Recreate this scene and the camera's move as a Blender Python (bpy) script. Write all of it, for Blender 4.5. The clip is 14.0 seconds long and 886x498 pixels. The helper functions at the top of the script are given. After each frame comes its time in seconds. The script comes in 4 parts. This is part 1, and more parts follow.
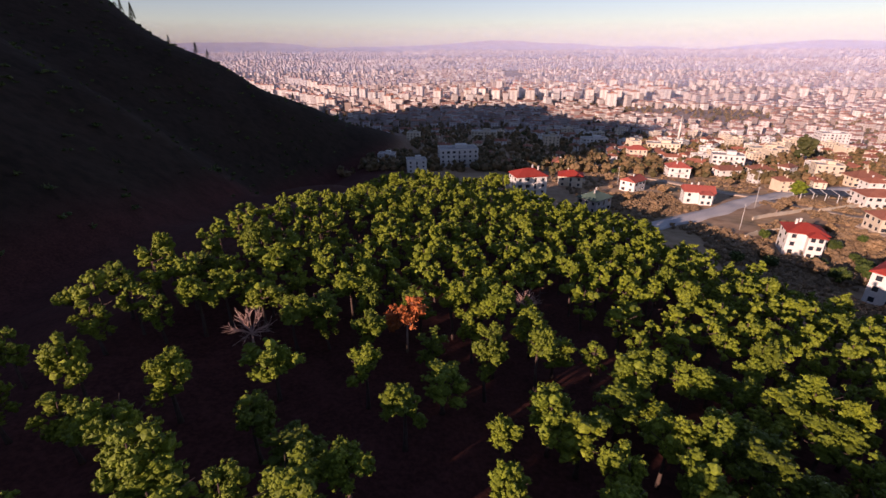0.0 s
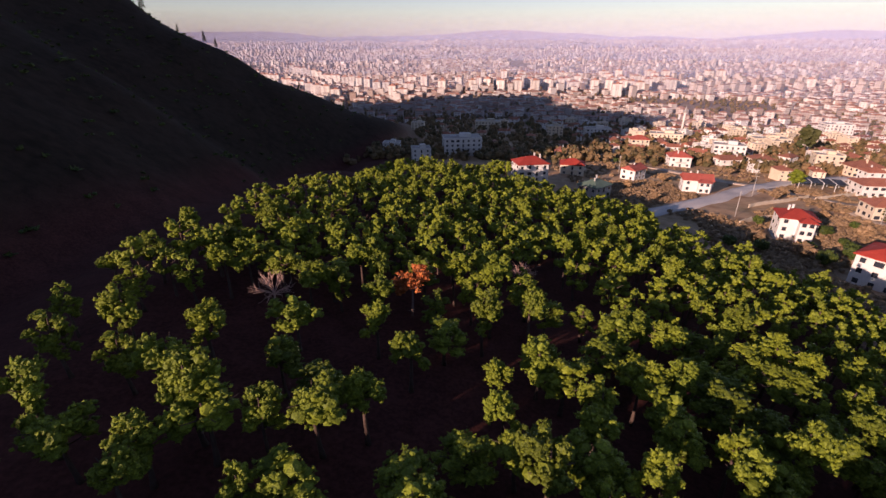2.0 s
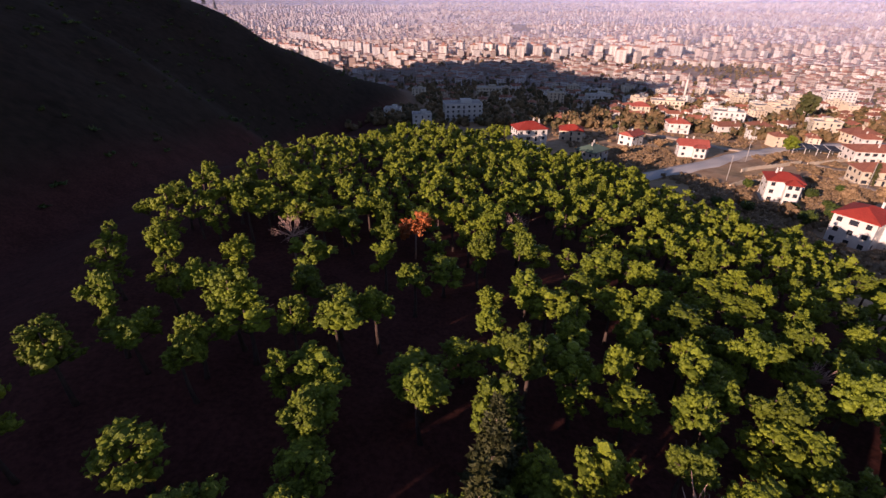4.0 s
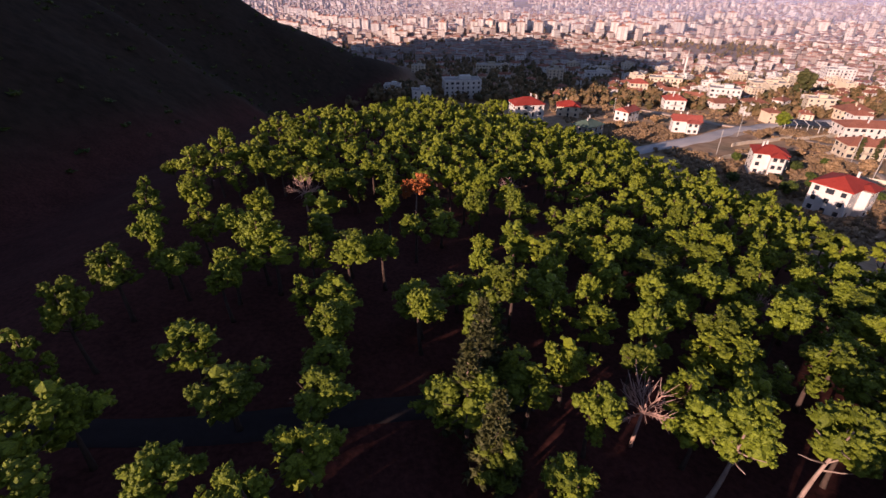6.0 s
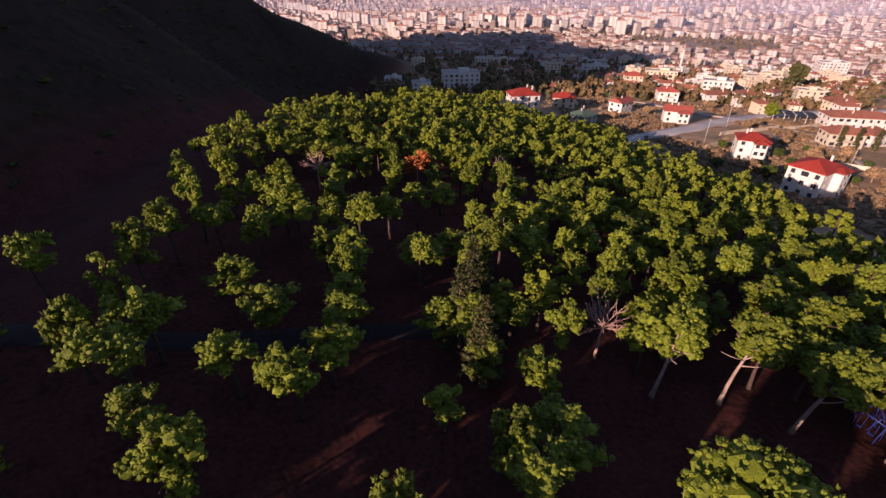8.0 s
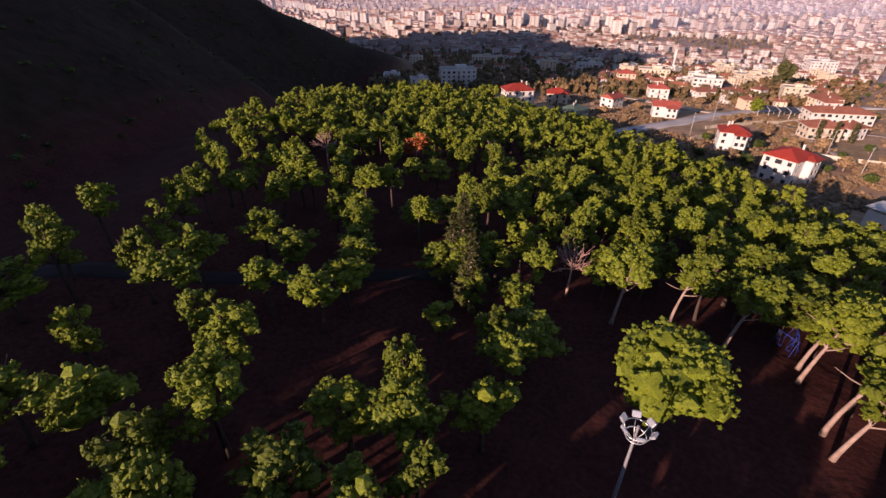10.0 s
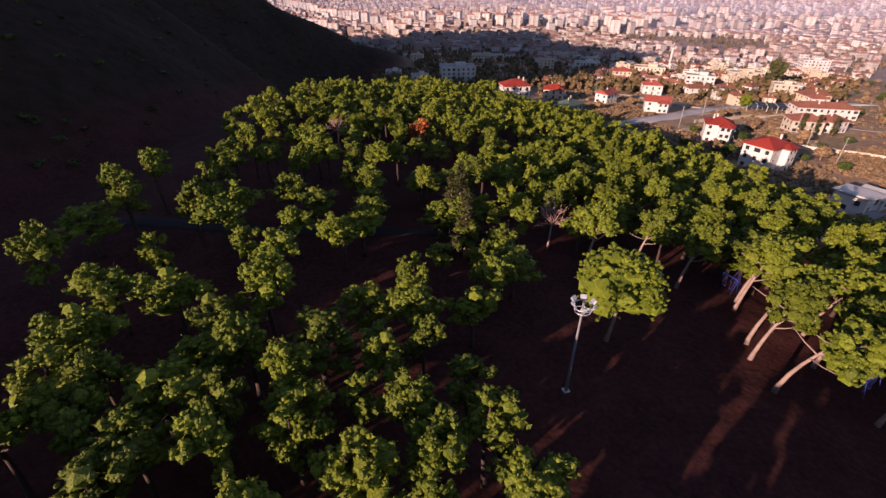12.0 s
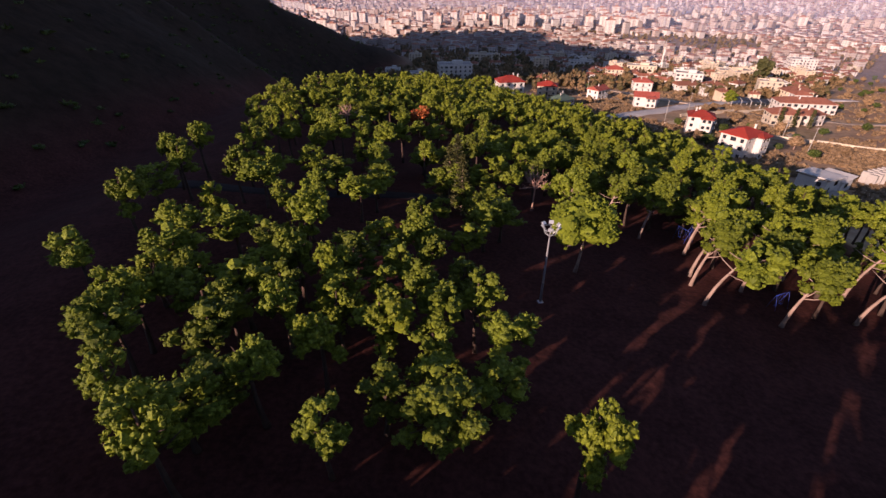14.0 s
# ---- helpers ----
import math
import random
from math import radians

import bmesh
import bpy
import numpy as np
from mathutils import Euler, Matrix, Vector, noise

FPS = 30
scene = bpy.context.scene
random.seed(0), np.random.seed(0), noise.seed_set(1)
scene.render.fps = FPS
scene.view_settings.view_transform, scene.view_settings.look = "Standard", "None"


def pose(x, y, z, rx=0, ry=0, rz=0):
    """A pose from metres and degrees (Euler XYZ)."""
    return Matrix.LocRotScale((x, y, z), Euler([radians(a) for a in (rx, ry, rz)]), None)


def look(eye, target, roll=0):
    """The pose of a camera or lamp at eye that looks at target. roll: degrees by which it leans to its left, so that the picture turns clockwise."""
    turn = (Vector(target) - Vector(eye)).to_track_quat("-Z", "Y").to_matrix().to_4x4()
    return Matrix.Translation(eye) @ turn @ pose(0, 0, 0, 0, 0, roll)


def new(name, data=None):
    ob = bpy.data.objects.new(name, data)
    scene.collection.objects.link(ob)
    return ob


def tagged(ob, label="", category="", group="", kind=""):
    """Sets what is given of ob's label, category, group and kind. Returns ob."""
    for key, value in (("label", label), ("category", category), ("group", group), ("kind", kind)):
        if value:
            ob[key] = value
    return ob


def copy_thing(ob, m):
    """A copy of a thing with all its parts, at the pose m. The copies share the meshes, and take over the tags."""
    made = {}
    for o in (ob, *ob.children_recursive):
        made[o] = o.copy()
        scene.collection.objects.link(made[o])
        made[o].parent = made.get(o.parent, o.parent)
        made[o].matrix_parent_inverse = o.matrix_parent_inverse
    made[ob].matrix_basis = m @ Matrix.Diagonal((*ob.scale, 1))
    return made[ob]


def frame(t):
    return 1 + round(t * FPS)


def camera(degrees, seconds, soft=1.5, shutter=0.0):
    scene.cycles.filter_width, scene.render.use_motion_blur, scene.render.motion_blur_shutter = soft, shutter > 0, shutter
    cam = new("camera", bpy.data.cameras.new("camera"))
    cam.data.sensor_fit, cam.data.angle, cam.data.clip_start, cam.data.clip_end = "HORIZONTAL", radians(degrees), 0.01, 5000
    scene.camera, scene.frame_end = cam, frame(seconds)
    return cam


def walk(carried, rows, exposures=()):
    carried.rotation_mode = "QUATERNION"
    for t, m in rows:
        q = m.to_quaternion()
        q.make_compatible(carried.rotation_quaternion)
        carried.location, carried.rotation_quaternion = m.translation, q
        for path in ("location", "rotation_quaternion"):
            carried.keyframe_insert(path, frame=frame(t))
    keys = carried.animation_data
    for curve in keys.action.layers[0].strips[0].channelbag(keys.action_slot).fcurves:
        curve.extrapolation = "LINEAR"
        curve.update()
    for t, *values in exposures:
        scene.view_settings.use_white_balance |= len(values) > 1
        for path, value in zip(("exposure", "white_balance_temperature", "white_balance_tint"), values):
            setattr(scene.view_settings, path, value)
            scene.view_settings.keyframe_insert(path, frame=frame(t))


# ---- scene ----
PATH = [
    (0, (-0.87, 12.76, 1.11), (-0.827, 14.594, 0.312), -0.23),
    (0.5, (-0.88, 11.18, 1.07), (-0.842, 13.010, 0.272), -0.21),
    (1, (-0.87, 9.50, 1.03), (-0.832, 11.333, 0.220), -0.17),
    (1.5, (-0.86, 7.75, 0.99), (-0.830, 9.570, 0.168), -0.16),
    (2, (-0.85, 6.06, 0.98), (-0.824, 7.881, 0.147), -0.13),
    (2.5, (-0.90, 4.04, 0.96), (-0.867, 5.842, 0.097), -0.10),
    (3, (-0.90, 2.09, 0.98), (-0.875, 3.878, 0.086), -0.10),
    (5.5, (-0.80, -8.65, 1.03), (-0.777, -6.923, 0.025), 0.08),
    (6, (-0.75, -10.77, 1.09), (-0.726, -9.053, 0.072), 0.07),
    (6.5, (-0.73, -13.31, 1.15), (-0.704, -11.602, 0.116), 0.05),
    (7, (-0.70, -15.77, 1.17), (-0.673, -14.057, 0.131), 0.01),
    (7.5, (-0.67, -18.27, 1.21), (-0.643, -16.558, 0.172), 0.03),
    (8, (-0.65, -20.85, 1.24), (-0.625, -19.141, 0.205), 0.04),
    (10.5, (-0.54, -34.10, 1.12), (-0.503, -32.387, 0.080), 0.37),
    (11, (-0.53, -36.85, 1.15), (-0.499, -35.134, 0.113), 0.33),
    (11.5, (-0.61, -40.24, 1.21), (-0.579, -38.524, 0.171), 0.35),
    (12, (-0.70, -43.23, 1.28), (-0.665, -41.517, 0.240), 0.37),
    (12.5, (-0.87, -46.40, 1.37), (-0.834, -44.688, 0.331), 0.41),
    (13, (-1.01, -49.49, 1.40), (-0.967, -47.776, 0.368), 0.43),
    (13.5, (-1.18, -53.29, 1.45), (-1.140, -51.582, 0.418), 0.46),
    (14, (-1.31, -56.66, 1.47), (-1.265, -54.952, 0.436), 0.42),
]
cam = camera(88.0, 14.0)
walk(cam, [(t, look(eye, target, roll)) for t, eye, target, roll in PATH], exposures=[(0, 0.56, 6800, 38), (14, 0.56, 6800, 38)])
# ---------------------------------------------------------------- light
SUN_TO = Vector((-0.709, -0.659, 0.262)).normalized()
SUN_EL = math.asin(SUN_TO.z)
SUN_ROT = math.atan2(SUN_TO.x, SUN_TO.y)

world = bpy.data.worlds.new("sky")
scene.world = world
world.use_nodes = True
wn = world.node_tree
sky = wn.nodes.new("ShaderNodeTexSky")
sky.sky_type = "NISHITA"
sky.sun_disc = False
sky.sun_elevation = SUN_EL
sky.sun_rotation = SUN_ROT % (2 * math.pi)
sky.altitude = 400
sky.air_density = 1.0
sky.dust_density = 0.15
sky.ozone_density = 2.2
wn.nodes["Background"].inputs["Strength"].default_value = 0.077
wn.links.new(sky.outputs["Color"], wn.nodes["Background"].inputs["Color"])

sun = new("sun", bpy.data.lights.new("sun", "SUN"))
sun.data.energy = 5.0
sun.data.angle = radians(0.5)
sun.data.color = (1.0, 0.82, 0.63)
sun.matrix_world = look(SUN_TO * 1000, (0, 0, 0))


# ---------------------------------------------------------------- materials
def nodes_of(name, rough=0.85, metal=0.0, spec=0.3):
    mat = bpy.data.materials.new(name)
    mat.use_nodes = True
    bsdf = mat.node_tree.nodes["Principled BSDF"]
    bsdf.inputs["Roughness"].default_value = rough
    bsdf.inputs["Metallic"].default_value = metal
    bsdf.inputs["Specular IOR Level"].default_value = spec
    return mat, mat.node_tree, bsdf


def ramp_of(nt, fac, stops):
    r = nt.nodes.new("ShaderNodeValToRGB")
    while len(r.color_ramp.elements) < len(stops):
        r.color_ramp.elements.new(0.5)
    for e, (p, c) in zip(r.color_ramp.elements, stops):
        e.position = p
        e.color = (*c, 1)
    nt.links.new(fac, r.inputs["Fac"])
    return r.outputs["Color"]


def noise_of(nt, scale, detail=3.0, coord="Object", rough=0.6):
    tc = nt.nodes.new("ShaderNodeTexCoord")
    n = nt.nodes.new("ShaderNodeTexNoise")
    n.inputs["Scale"].default_value = scale
    n.inputs["Detail"].default_value = detail
    n.inputs["Roughness"].default_value = rough
    nt.links.new(tc.outputs[coord], n.inputs["Vector"])
    return n.outputs["Fac"]


def mixed(nt, kind, a, b, fac):
    m = nt.nodes.new("ShaderNodeMix")
    m.data_type = "RGBA"
    m.blend_type = kind
    for sock, v in ((m.inputs["A"], a), (m.inputs["B"], b), (m.inputs["Factor"], fac)):
        if isinstance(v, bpy.types.NodeSocket):
            nt.links.new(v, sock)
        elif isinstance(v, (int, float)):
            sock.default_value = v
        else:
            sock.default_value = (*v, 1)
    return m.outputs["Result"]


def bump_of(nt, bsdf, height, strength, distance):
    b = nt.nodes.new("ShaderNodeBump")
    b.inputs["Strength"].default_value = strength
    b.inputs["Distance"].default_value = distance
    nt.links.new(height, b.inputs["Height"])
    nt.links.new(b.outputs["Normal"], bsdf.inputs["Normal"])


def surface(name, dark, light, big, small, rough=0.85, metal=0.0, bump=0.3, dist=0.05, vary=0.0, island=False, spec=0.3):
    """A surface that wanders between two colours at two scales, with relief; vary: how far whole objects differ."""
    mat, nt, bsdf = nodes_of(name, rough, metal, spec)
    n1, n2 = noise_of(nt, big, 2), noise_of(nt, small, 4)
    c1 = ramp_of(nt, n1, [(0.3, dark), (0.7, light)])
    mid = [(a + b) / 2 for a, b in zip(dark, light)]
    c2 = ramp_of(nt, n2, [(0.3, [0.75 * v for v in mid]), (0.7, [min(1, 1.25 * v) for v in mid])])
    col = mixed(nt, "MIX", c1, c2, 0.45)
    if vary:
        if island:
            rnd = nt.nodes.new("ShaderNodeNewGeometry").outputs["Random Per Island"]
        else:
            rnd = nt.nodes.new("ShaderNodeObjectInfo").outputs["Random"]
        tint = ramp_of(nt, rnd, [(0.0, (1 - vary, 1 - vary, 1 - vary)), (0.5, (1, 1, 1)), (1.0, (1 - 0.2 * vary, 1 - 0.5 * vary, 1 - 0.7 * vary))])
        col = mixed(nt, "MULTIPLY", col, tint, 1.0)
    nt.links.new(col, bsdf.inputs["Base Color"])
    if bump:
        bump_of(nt, bsdf, n2, bump, dist)
    return mat


def foliage(name, dark, light, vary=0.35):
    """Needles or leaves: each clump its own tone, each tree its own, with fine grain."""
    mat, nt, bsdf = nodes_of(name, 0.6, 0.0, 0.25)
    isl = nt.nodes.new("ShaderNodeNewGeometry").outputs["Random Per Island"]
    obj = nt.nodes.new("ShaderNodeObjectInfo").outputs["Random"]
    grain = noise_of(nt, 9.0, 3)
    c = ramp_of(nt, isl, [(0.0, dark), (1.0, light)])
    g = ramp_of(nt, grain, [(0.35, (0.55, 0.58, 0.5)), (0.65, (1.2, 1.15, 1.1))])
    o = ramp_of(nt, obj, [(0.0, (1 - vary, 1 - vary, 1 - vary)), (0.6, (1, 1, 1)), (1.0, (1.06, 1.0, 0.88))])
    col = mixed(nt, "MULTIPLY", mixed(nt, "MULTIPLY", c, g, 1.0), o, 1.0)
    nt.links.new(col, bsdf.inputs["Base Color"])
    bump_of(nt, bsdf, grain, 0.6, 0.12)
    return mat


NEEDLES = foliage("pine_needles", (0.092, 0.126, 0.010), (0.200, 0.248, 0.020))
CEDAR = foliage("cedar_needles", (0.045, 0.052, 0.016), (0.090, 0.092, 0.034))
BROADLEAF = foliage("evergreen_leaves", (0.035, 0.060, 0.012), (0.080, 0.110, 0.020))
AUTUMN = foliage("mixed_garden_leaves", (0.070, 0.065, 0.026), (0.28, 0.175, 0.09))
RUSSET = foliage("russet_leaves", (0.34, 0.085, 0.025), (0.55, 0.17, 0.05))
SCRUB = foliage("dry_scrub", (0.18, 0.115, 0.065), (0.40, 0.265, 0.155))
# pine bark in two tones: this one darkened for trunks in the wood's shade
SHADEBARK = surface("shaded_bark", (0.045, 0.028, 0.022), (0.11, 0.07, 0.055), 1.2, 9.0, 0.95, bump=0.8, dist=0.05)
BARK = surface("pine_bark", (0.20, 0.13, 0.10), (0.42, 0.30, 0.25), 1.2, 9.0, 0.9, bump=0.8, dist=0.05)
TWIG = surface("bare_twigs", (0.34, 0.20, 0.16), (0.50, 0.31, 0.25), 0.8, 8.0, 0.85)
ASPHALT = surface("grey_road", (0.44, 0.41, 0.39), (0.58, 0.54, 0.51), 0.08, 2.0, 0.9, bump=0.15, dist=0.02)
DIRT = surface("dirt_track", (0.36, 0.27, 0.20), (0.52, 0.41, 0.32), 0.1, 1.5, 0.95)
# nearly black: the pines' shade is put into the path's colour
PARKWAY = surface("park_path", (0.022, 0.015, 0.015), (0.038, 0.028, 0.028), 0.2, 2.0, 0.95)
PLASTER = surface("white_plaster", (0.56, 0.53, 0.49), (0.72, 0.69, 0.65), 0.25, 3.0, 0.8, bump=0.1, dist=0.02, vary=0.12)
CREAM = surface("cream_plaster", (0.55, 0.46, 0.34), (0.74, 0.64, 0.50), 0.25, 3.0, 0.85, bump=0.1, dist=0.02, vary=0.25)
CONCRETE = surface("raw_concrete", (0.30, 0.28, 0.26), (0.46, 0.43, 0.40), 0.2, 2.0, 0.9, bump=0.2, dist=0.03)
GALVANISED = surface("galvanised_steel", (0.55, 0.56, 0.58), (0.72, 0.72, 0.73), 1.0, 12.0, 0.4, 0.7, 0.05, 0.01)
# galvanised steel darkened for the mast pole, which stands in tree shade
SHADESTEEL = surface("shaded_steel", (0.16, 0.15, 0.16), (0.26, 0.25, 0.26), 1.0, 12.0, 0.6, 0.2, 0.05, 0.01)
BLUEPAINT = surface("blue_paint", (0.012, 0.025, 0.13), (0.02, 0.04, 0.20), 1.0, 9.0, 0.45, 0.0, 0.05, 0.01)
GREENROOF = surface("green_sheet_roof", (0.06, 0.10, 0.08), (0.11, 0.16, 0.12), 0.3, 3.0, 0.6)
GREYROOF = surface("grey_sheet_roof", (0.24, 0.22, 0.21), (0.38, 0.35, 0.33), 0.3, 3.0, 0.7)
DARKROOF = surface("dark_shade_net", (0.025, 0.025, 0.03), (0.05, 0.05, 0.06), 0.3, 3.0, 0.6)
FRAME = surface("window_frame", (0.45, 0.42, 0.38), (0.6, 0.56, 0.5), 1.0, 5.0, 0.6)

PANE, _nt, _b = nodes_of("window_glass", 0.08, 0.0, 0.8)
_b.inputs["Base Color"].default_value = (0.03, 0.035, 0.045, 1)
LENS, _nt, _b = nodes_of("floodlight_glass", 0.1, 0.0, 0.8)
_b.inputs["Base Color"].default_value = (0.55, 0.57, 0.6, 1)


def tiles(name, dark, light):
    """Clay tiles: courses and rolls as fine relief, weathered in patches."""
    mat, nt, bsdf = nodes_of(name, 0.8)
    tc = nt.nodes.new("ShaderNodeTexCoord")
    w = nt.nodes.new("ShaderNodeTexWave")
    w.wave_type, w.bands_direction = "BANDS", "Z"
    w.inputs["Scale"].default_value = 4.0
    w.inputs["Distortion"].default_value = 0.6
    nt.links.new(tc.outputs["Object"], w.inputs["Vector"])
    n1, n2 = noise_of(nt, 0.35, 3), noise_of(nt, 3.0, 4)
    c = mixed(nt, "MIX", ramp_of(nt, n1, [(0.3, dark), (0.7, light)]), ramp_of(nt, n2, [(0.3, [0.7 * v for v in dark]), (0.7, light)]), 0.5)
    c = mixed(nt, "MULTIPLY", c, ramp_of(nt, w.outputs["Fac"], [(0.0, (0.6, 0.6, 0.6)), (0.4, (1, 1, 1))]), 0.6)
    rnd = nt.nodes.new("ShaderNodeObjectInfo").outputs["Random"]
    c = mixed(nt, "MULTIPLY", c, ramp_of(nt, rnd, [(0.0, (0.7, 0.75, 0.8)), (1.0, (1.05, 1, 1))]), 1.0)
    nt.links.new(c, bsdf.inputs["Base Color"])
    bump_of(nt, bsdf, w.outputs["Fac"], 0.5, 0.06)
    return mat


REDTILE = tiles("red_roof_tiles", (0.34, 0.035, 0.022), (0.48, 0.065, 0.04))
FADED = tiles("faded_red_roof_tiles", (0.38, 0.075, 0.05), (0.54, 0.14, 0.10))
OLDTILE = tiles("weathered_roof_tiles", (0.30, 0.10, 0.06), (0.46, 0.19, 0.12))

# the ground: pine litter, dry grass, town soil and hillside scrub, by zone
GROUND, nt, bsdf = nodes_of("open_ground", 0.95, 0.0, 0.1)
at = nt.nodes.new("ShaderNodeAttribute")
at.attribute_name = "zone"
sep = nt.nodes.new("ShaderNodeSeparateColor")
nt.links.new(at.outputs["Color"], sep.inputs["Color"])
nA, nB, nC = noise_of(nt, 0.03, 4), noise_of(nt, 0.25, 5), noise_of(nt, 2.0, 4)
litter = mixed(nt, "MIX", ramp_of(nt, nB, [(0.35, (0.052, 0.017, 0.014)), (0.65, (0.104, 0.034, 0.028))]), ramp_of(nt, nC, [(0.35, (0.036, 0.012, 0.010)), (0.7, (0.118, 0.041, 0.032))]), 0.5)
grass = mixed(nt, "MIX", ramp_of(nt, nA, [(0.35, (0.34, 0.19, 0.11)), (0.5, (0.44, 0.31, 0.20)), (0.65, (0.22, 0.19, 0.09))]), ramp_of(nt, nB, [(0.3, (0.18, 0.10, 0.055)), (0.7, (0.52, 0.35, 0.22))]), 0.55)
town = mixed(nt, "MIX", ramp_of(nt, nA, [(0.3, (0.20, 0.13, 0.10)), (0.7, (0.36, 0.27, 0.23))]), ramp_of(nt, nB, [(0.3, (0.12, 0.09, 0.06)), (0.7, (0.40, 0.31, 0.27))]), 0.5)
# flank tone is lowered so the mountain's shade is partly in the colour
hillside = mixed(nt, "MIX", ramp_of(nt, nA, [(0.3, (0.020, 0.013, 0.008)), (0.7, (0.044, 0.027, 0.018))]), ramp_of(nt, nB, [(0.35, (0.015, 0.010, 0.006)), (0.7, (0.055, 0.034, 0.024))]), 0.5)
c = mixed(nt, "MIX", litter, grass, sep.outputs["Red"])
c = mixed(nt, "MIX", c, town, sep.outputs["Green"])
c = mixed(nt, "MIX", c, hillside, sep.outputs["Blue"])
nt.links.new(c, bsdf.inputs["Base Color"])
bump_of(nt, bsdf, nB, 0.6, 0.5)


# ---------------------------------------------------------------- building helpers
def mesh_of(name, verts, faces, mats, idx=None, smooth=False):
    me = bpy.data.meshes.new(name)
    verts, faces = np.asarray(verts, np.float32), np.asarray(faces, np.int32)
    me.vertices.add(len(verts))
    me.vertices.foreach_set("co", verts.ravel())
    n, k = faces.shape
    me.loops.add(n * k)
    me.loops.foreach_set("vertex_index", faces.ravel())
    me.polygons.add(n)
    me.polygons.foreach_set("loop_start", np.arange(0, n * k, k, dtype=np.int32))
    if idx is not None:
        me.polygons.foreach_set("material_index", np.asarray(idx, np.int32))
    me.polygons.foreach_set("use_smooth", np.full(n, smooth))
    for m in mats:
        me.materials.append(m)
    me.update(calc_edges=True)
    return me


def part(name, bm, material, parent, label="", smooth=False):
    """Links a bmesh (or a ready mesh) as one object under a thing or a part."""
    if isinstance(bm, bpy.types.Mesh):
        me = bm
    else:
        me = bpy.data.meshes.new(name)
        bm.to_mesh(me)
        bm.free()
        for m in material if isinstance(material, (list, tuple)) else [material]:
            me.materials.append(m)
        if smooth:
            me.polygons.foreach_set("use_smooth", [True] * len(me.polygons))
    ob = new(name, me)
    ob.parent = parent
    if label:
        tagged(ob, label)
    return ob


def box(bm, size, at, turn=0.0, mat=0, bevel=0.0):
    m = Matrix.Translation(at) @ Matrix.Rotation(turn, 4, "Z") @ Matrix.Diagonal((*size, 1))
    made = bmesh.ops.create_cube(bm, size=1.0, matrix=m)["verts"]
    faces = {f for v in made for f in v.link_faces}
    for f in faces:
        f.material_index = mat
    if bevel:
        edges = {e for v in made for e in v.link_edges}
        bmesh.ops.bevel(bm, geom=list(edges), offset=bevel, segments=1, affect="EDGES")


def tube(bm, path, radii, sides=7):
    """A tapered round limb through the given points."""
    rings = []
    for i, p in enumerate(path):
        p = Vector(p)
        d = (Vector(path[min(i + 1, len(path) - 1)]) - Vector(path[max(i - 1, 0)])).normalized()
        a = d.cross(Vector((0.31, 0.95, 0.05))).normalized()
        b = d.cross(a)
        rings.append([bm.verts.new(p + radii[i] * (math.cos(2 * math.pi * k / sides) * a + math.sin(2 * math.pi * k / sides) * b)) for k in range(sides)])
    for r, s in zip(rings, rings[1:]):
        for k in range(sides):
            bm.faces.new((r[k], r[(k + 1) % sides], s[(k + 1) % sides], s[k]))
    bm.faces.new(rings[0][::-1])
    bm.faces.new(rings[-1])


def smooth01(v, lo, hi):
    s = np.clip((v - lo) / (hi - lo), 0, 1)
    return s * s * (3 - 2 * s)


# ---------------------------------------------------------------- the lie of the land
def crown_level(x, y):
    """The level of the pines' lit crowns over the hill."""
    x, y = np.clip(x, -60, 120), np.clip(y, -110, 240)
    return -23.63 -0.09590 * x -0.08275 * y +2.577e-04 * x * x -5.604e-04 * x * y -1.177e-04 * y * y


def ridge(x, y, base=-40.0):
    """The mountain west of the wood: a flank that climbs to a long crest and ends in a spur."""
    toe = -75 + 55 * smooth01(y, 230, 420)
    climb = np.clip(toe - x, 0, None)
    crest = 1.5 - 0.06 * np.clip(y, -150, 70) + 111 * smooth01(y, 70, 270) + 1.2 * np.sin(y * 0.09)
    rise = 60 * (1 - np.exp(-climb / 60.0)) * 0.35 + 0.53 * climb
    top = crest - base
    rise = np.minimum(rise, top - 0.12 * np.clip(climb - 2 * top, 0, None))
    end = 425 + 0.9 * np.clip(-197 - x, 0, 160) + 0.6 * np.clip(x + 120, 0, 80)
    return rise * (1 - smooth01(y, end - 110, end + 120))


